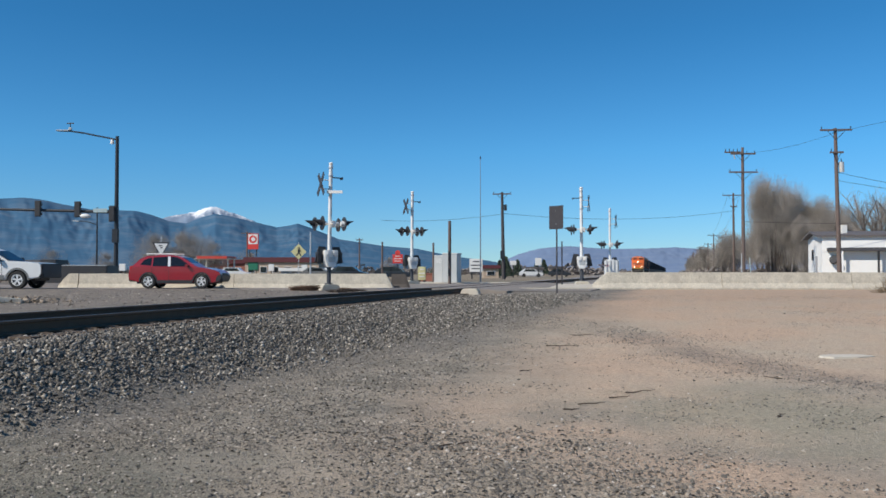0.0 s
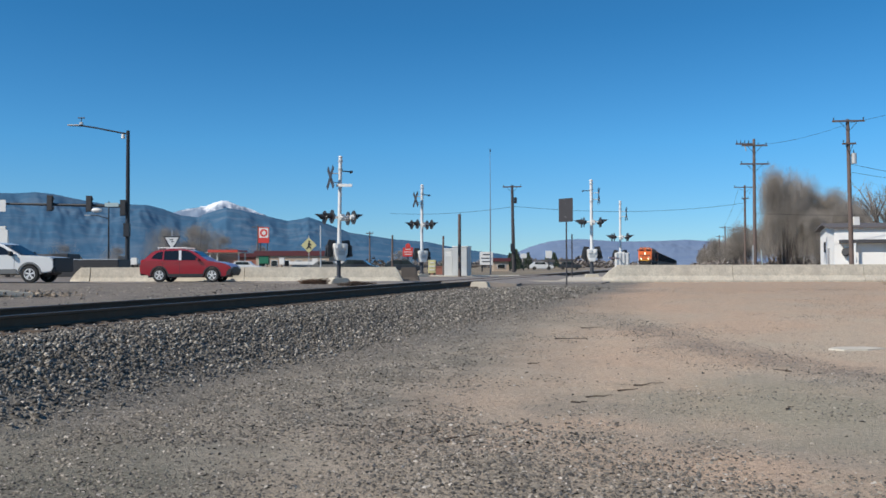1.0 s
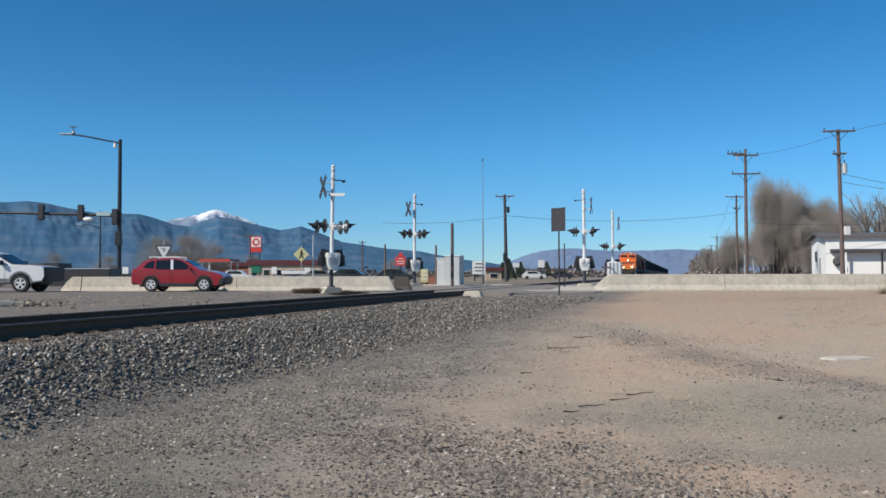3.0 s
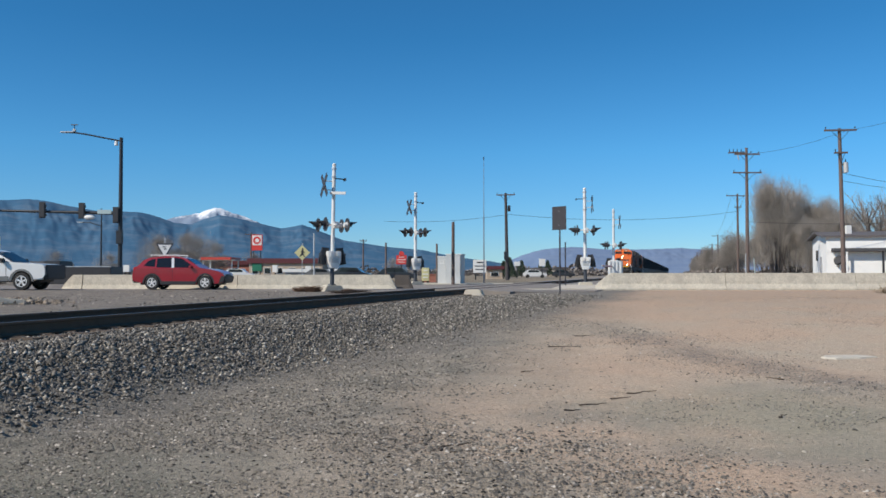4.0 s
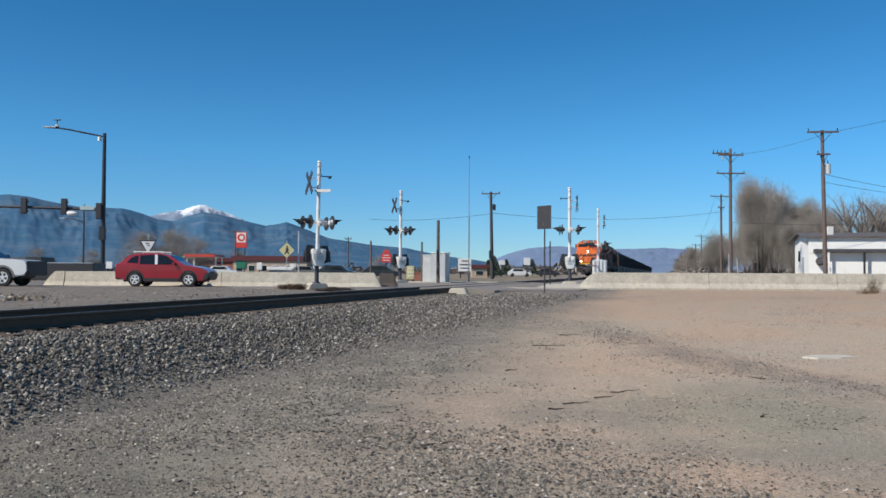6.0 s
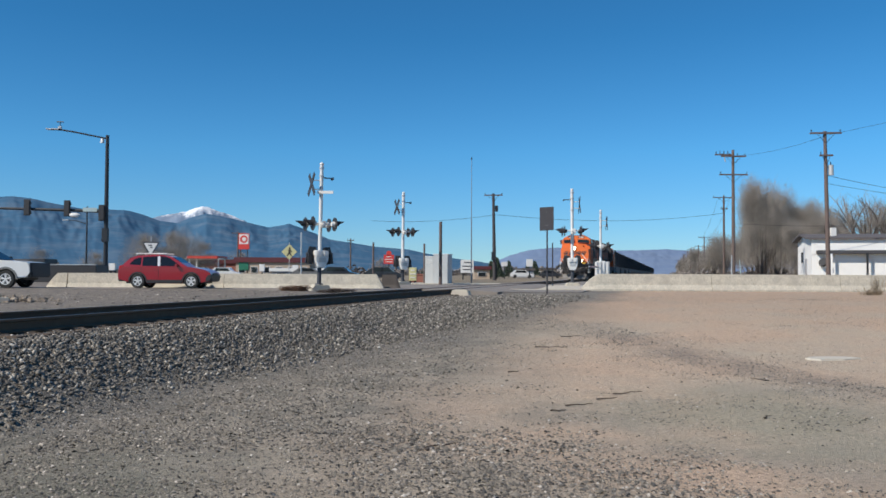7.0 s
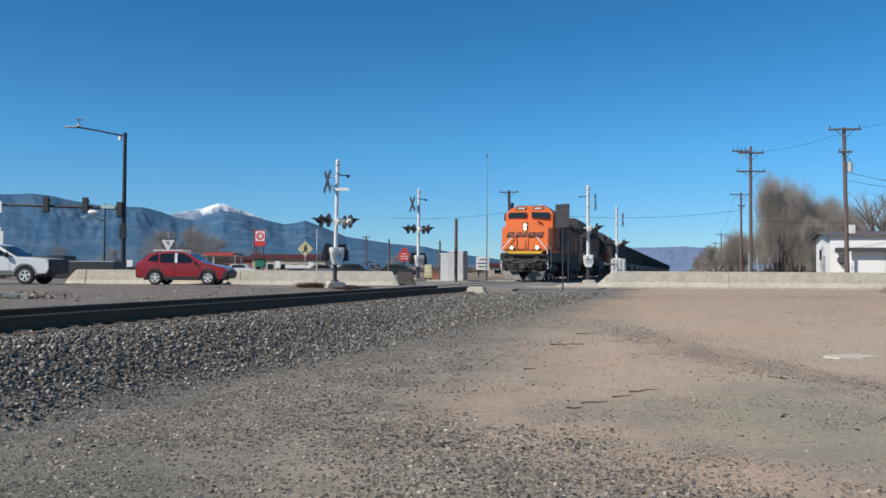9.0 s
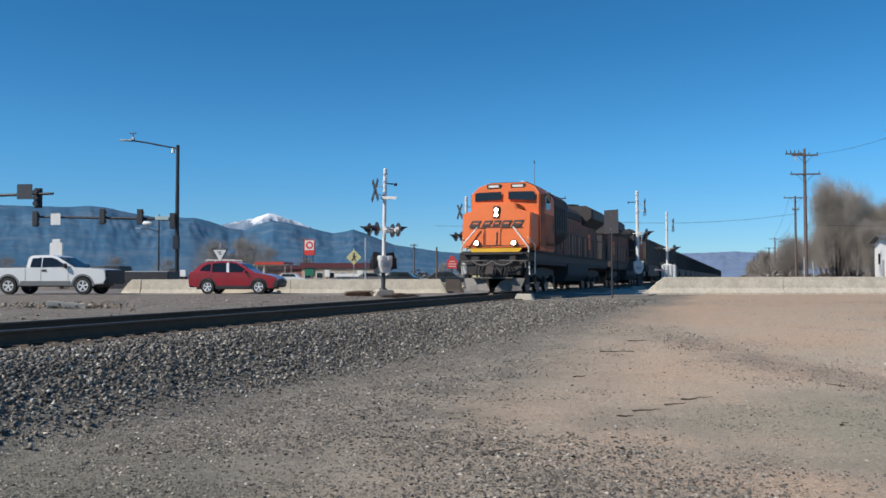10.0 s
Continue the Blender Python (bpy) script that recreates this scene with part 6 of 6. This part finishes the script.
for x, y, w, paint, lab in ((-10.2, 92, 4.4, DARK_CAR, "dark parked car in a lot"), (-5.6, 95, 4.4, DARK_CAR, "dark parked car in a lot"), (15.8, 152, 4.3, WHITE_CAR, "white car on the far street"), (-29, 118, 4.4, WHITE_CAR, "pale parked car at the filling station"),
                        (-16.5, 112, 4.4, GREY_TRIM, "grey parked car in a lot"), (22, 160, 4.3, DARK_CAR, "dark car on the far street")):
    c = thing("parked_car", pose(x, y, -0.17, 0, 0, lot.uniform(-8, 8)), lab, "car", group="parked cars")
    pts = [(-2.1, 0.3), (2.1, 0.3), (2.15, 0.7), (1.2, 0.92), (0.6, 1.42), (-1.2, 1.45), (-1.9, 0.98), (-2.15, 0.8)]
    part("body", prism(B(), pts, -0.85, 0.85, bevel=0.05), paint, c)
    for s in (-1, 1):
        part("window", prism(B(), [(-1.3, 0.98), (0.85, 0.98), (0.5, 1.36), (-1.1, 1.38)], s * 0.85 - 0.01, s * 0.85 + 0.01), GLASS, c)
        for wx in (-1.3, 1.3):
            part("wheel", rod(B(), (wx, s * 0.6, 0.32), (wx, s * 0.86, 0.32), 0.32, n=16), TYRE, c)

tr = thing("utility_trailer", pose(-20.5, 47.5, -0.2), "low black utility trailer with a pale rail", "trailer")
part("bed", box(B(), 0, 0, 0.72, 4.0, 1.8, 0.95, 0.03), BLACK, tr)
part("rim", box(B(), 0, -0.88, 1.21, 4.0, 0.05, 0.04), STEEL, tr, "pale top rail")
part("toolbox", box(B(), -1.3, 0, 1.35, 0.9, 1.6, 0.35, 0.03), BLACK, tr)
for s in (-1, 1):
    part("wheel", rod(B(), (0.2, s * 0.95, 0.35), (0.2, s * 0.75, 0.35), 0.35, n=18), TYRE, tr)
part("tongue", box(B(), 2.2, 0, 0.45, 1.2, 0.1, 0.1), DARK_METAL, tr)


# ---- overhead wires ----
def wire(a, b, sag, r=0.011):
    bm = B()
    a, b = Vector(a), Vector(b)
    n = 22
    pts = [a.lerp(b, k / n) - Vector((0, 0, sag * 4 * (k / n) * (1 - k / n))) for k in range(n + 1)]
    for p, q in zip(pts, pts[1:]):
        rod(bm, p, q, r, n=5, caps=False)
    tagged(part("overhead_wire", bm, DARK_METAL), "thin dark overhead line slung between poles", "cable", group="overhead wires")


wire((41.2, 120, 9.4), (7.3, 100, 7.6), 0.9, 0.022)
wire((7.3, 100, 7.6), (-8, 108, 7.3), 0.4, 0.02)
wire((28.9, 62, 8.0), (52, 70, 7.2), 0.7, 0.016)
wire((28.9, 62, 7.4), (52, 66, 6.0), 0.5, 0.014)
wire((27.3, 77, 5.3), (52, 74, 5.9), 0.5, 0.016)
wire((28.6, 62, 10.9), (40, 30, 12.6), 0.4, 0.012)
for dx in (-0.9, 0.9):
    wire((41.2 + dx, 120, 11.3), (71 + dx, 222, 10.5), 1.2, 0.018)
wire((27.3, 77, 11.5), (28.8, 62, 10.9), 0.3, 0.012)

# ---- small things on the ground ----
PALE_STONE = mat("pale_flat_stone", (0.52, 0.475, 0.40), 0.9, vary=0.12, scale=5, bump=0.3)
DEAD = mat("dead_twig", (0.055, 0.04, 0.03), 0.9, vary=0.3, scale=10)
WEED = mat("brown_dead_weed", (0.16, 0.095, 0.06), 0.9, vary=0.3, scale=10, island=0.4)
STRAW = mat("dry_straw", (0.30, 0.22, 0.13), 0.95, vary=0.3, scale=3, island=0.35)


def on_ground(x, y, dz=0.0):
    return Vector((x, y, ground_z(x, y) + dz))


def flat_patch(x, y, w, d, turn):
    bm = B()
    pts = []
    rng = random.Random(11)
    for k in range(14):
        a = 2 * math.pi * k / 14
        r = 0.8 + 0.35 * rng.random()
        pts.append((math.cos(a) * w / 2 * r, math.sin(a) * d / 2 * r))
    top = [bm.verts.new((px, py, 0.02)) for px, py in pts]
    low = [bm.verts.new((px * 1.06, py * 1.06, -0.05)) for px, py in pts]
    bm.faces.new(top)
    for i in range(14):
        bm.faces.new((low[i], low[(i + 1) % 14], top[(i + 1) % 14], top[i]))
    ob = part("concrete_slab", bm, PALE_STONE, smooth=False)
    p = on_ground(x, y)
    ob.matrix_basis = pose(p.x, p.y, p.z + 0.0, 0, 0, turn)
    tagged(ob, "pale broken concrete slab half sunk in dirt", "slab")


flat_patch(6.3, 13.4, 0.9, 0.45, 8)


def stick(x, y, length, turn, r=0.0085):
    bm = B()
    rng = random.Random(int(x * 50 + y * 9))
    p = Vector((-length / 2, 0, r))
    for k in range(5):
        q = p + Vector((length / 5, rng.uniform(-0.03, 0.03), rng.uniform(-0.004, 0.01)))
        rod(bm, p, q, r * (1 - 0.12 * k), r * (1 - 0.12 * (k + 1)), 6)
        p = q
    ball(bm, (-length / 2, 0, r), r * 1.5, (2.2, 1, 0.7), 8)
    ob = part("stick", bm, DEAD)
    g = on_ground(x, y)
    ob.matrix_basis = pose(g.x, g.y, g.z + 0.004, 0, 0, turn)
    tagged(ob, "dark dead twig lying on the dirt", "twig", group="twigs")


for x, y, l, a in ((2.32, 10.1, 0.35, 10), (1.62, 9.4, 0.30, 12), (1.35, 9.15, 0.16, 20), (1.15, 12.0, 0.16, 0), (2.05, 14.8, 0.55, 8), (0.10, 7.25, 0.28, 18), (2.0, 9.75, 0.22, 5), (-0.02, 7.1, 0.10, 60), (3.4, 8.6, 0.12, 30), (4.3, 11.2, 0.2, 160), (2.7, 16.5, 0.4, 4)):
    stick(x, y, l, a)


def brush(x, y, r, h, n, label, material=STRAW):
    rng = random.Random(int(x * 13 + y * 7))
    V, F = [], []
    g = on_ground(x, y)
    for k in range(n):
        a = rng.random() * 6.283
        s = Vector((math.cos(a), math.sin(a), 0)) * r * rng.random() * 0.5
        e = s + Vector((rng.uniform(-1, 1) * r * 0.7, rng.uniform(-1, 1) * r * 0.7, h * rng.uniform(0.3, 1.0)))
        w = Vector((0.008, 0.004, 0))
        mid = s.lerp(e, 0.5) + Vector((rng.uniform(-0.1, 0.1) * r, rng.uniform(-0.1, 0.1) * r, h * 0.08))
        i = len(V)
        V += [s - w, s + w, mid - w * 0.8, mid + w * 0.8, e]
        F += [(i, i + 1, i + 3, i + 2), (i + 2, i + 3, i + 4)]
    ob = raw("dry_brush", [v[:] for v in V], F, material)
    ob.location = g
    tagged(ob, label, "brush", group="dry brush")


brush(17.3, 33.5, 0.7, 0.40, 90, "dry straw-coloured tumbleweed on the dirt")
brush(18.1, 34.5, 0.6, 1.0, 60, "dry straw-coloured tumbleweed on the dirt")
brush(-5.8, 36.6, 0.75, 0.32, 420, "brown dry weeds round the mast footing", WEED)
brush(-6.3, 36.9, 0.7, 0.26, 320, "brown dry weeds round the mast footing", WEED)
brush(-4.3, 37.2, 0.45, 0.18, 200, "brown dry weeds round the mast footing", WEED)
for k in range(9):
    q = uv(-3.4 - 0.35 * (k % 3), 34.2 + k * 0.33)
    brush(q.x - 0.4, q.y, 0.5, 0.14, 90, "dark dry weeds beside the track", DEAD)

# concrete crossing panels where the street meets the rails
crossing = thing("level_crossing", track_pose(0, 37.4, -0.012), "worn dark level-crossing panels round the rails", "level crossing")
for k in range(9):
    p = part("panel", box(B(), 0, 0, -0.12, 1.36, 2.4, 0.22, 0.02), ASPHALT, crossing)
    p.location = (0, k * 2.43, 0)
    for side in (-1, 1):                                 # the street ramps up to the rails on both sides
        p = part("panel", box(B(), 0, 0, -0.12, 1.7, 2.4, 0.22, 0.02), ASPHALT, crossing)
        p.location, p.rotation_euler = (side * 1.66, k * 2.43, -0.045), (0, radians(side * 3.4), 0)
ep = thing("panel_ramp", track_pose(1.35, 34.7), "pale concrete end ramp of the crossing panels", "concrete ramp")
part("ramp", prism(B(), [(-0.40, -0.28), (0.40, -0.28), (0.30, 0.0), (-0.30, 0.0)], -0.2, 0.2, bevel=0.03), CONCRETE_PALE, ep)

# rubble beside the far rail
rub = random.Random(9)
spots = []
for k in range(900):
    x, y = -11.6 + rub.gauss(0, 0.75), 22.4 + rub.gauss(0, 0.5)
    spots.append((x, y, ground_z(x, y) + abs(rub.gauss(0, 0.06)), 0.012 + 0.06 * rub.random() ** 3))
scatter("rubble", spots, mat("rubble_stone", (0.27, 0.22, 0.17), 0.9, island=0.5), "heap of dirt clods and broken stone", "rubble")
cl = part("broken_board", box(B(), 0, 0, 0.10, 1.0, 0.28, 0.14, 0.03), PALE_STONE)
cl.matrix_basis = pose(-11.3, 21.6, -0.17, 0, 6, 25)
tagged(cl, "pale chunk of broken concrete in rubble", "rubble")
kerb = part("kerb", box(B(), 0, 0, 0, 4.2, 0.35, 0.16, 0.02), CONCRETE_PALE)
kerb.matrix_basis = pose(5.6, 39.6, -0.16)
tagged(kerb, "pale concrete kerb at the street edge", "kerb", kind="structure")


# ---- what moves: the train rolls in along the straight track ----
def motions():
    nose = [(0.0, 216.6), (1.0, 197.5), (2.5, 169.6), (4.5, 134.5), (5.5, 116.6), (7.0, 89.4), (7.5, 80.0), (8.0, 70.5), (8.5, 61.1), (9.0, 52.0), (9.5, 43.4), (10.0, 34.8)]
    for unit, back, turn in TRAIN:
        walk(unit, [(t, track_pose(0, v + back, 0, turn)) for t, v in nose])


motions()
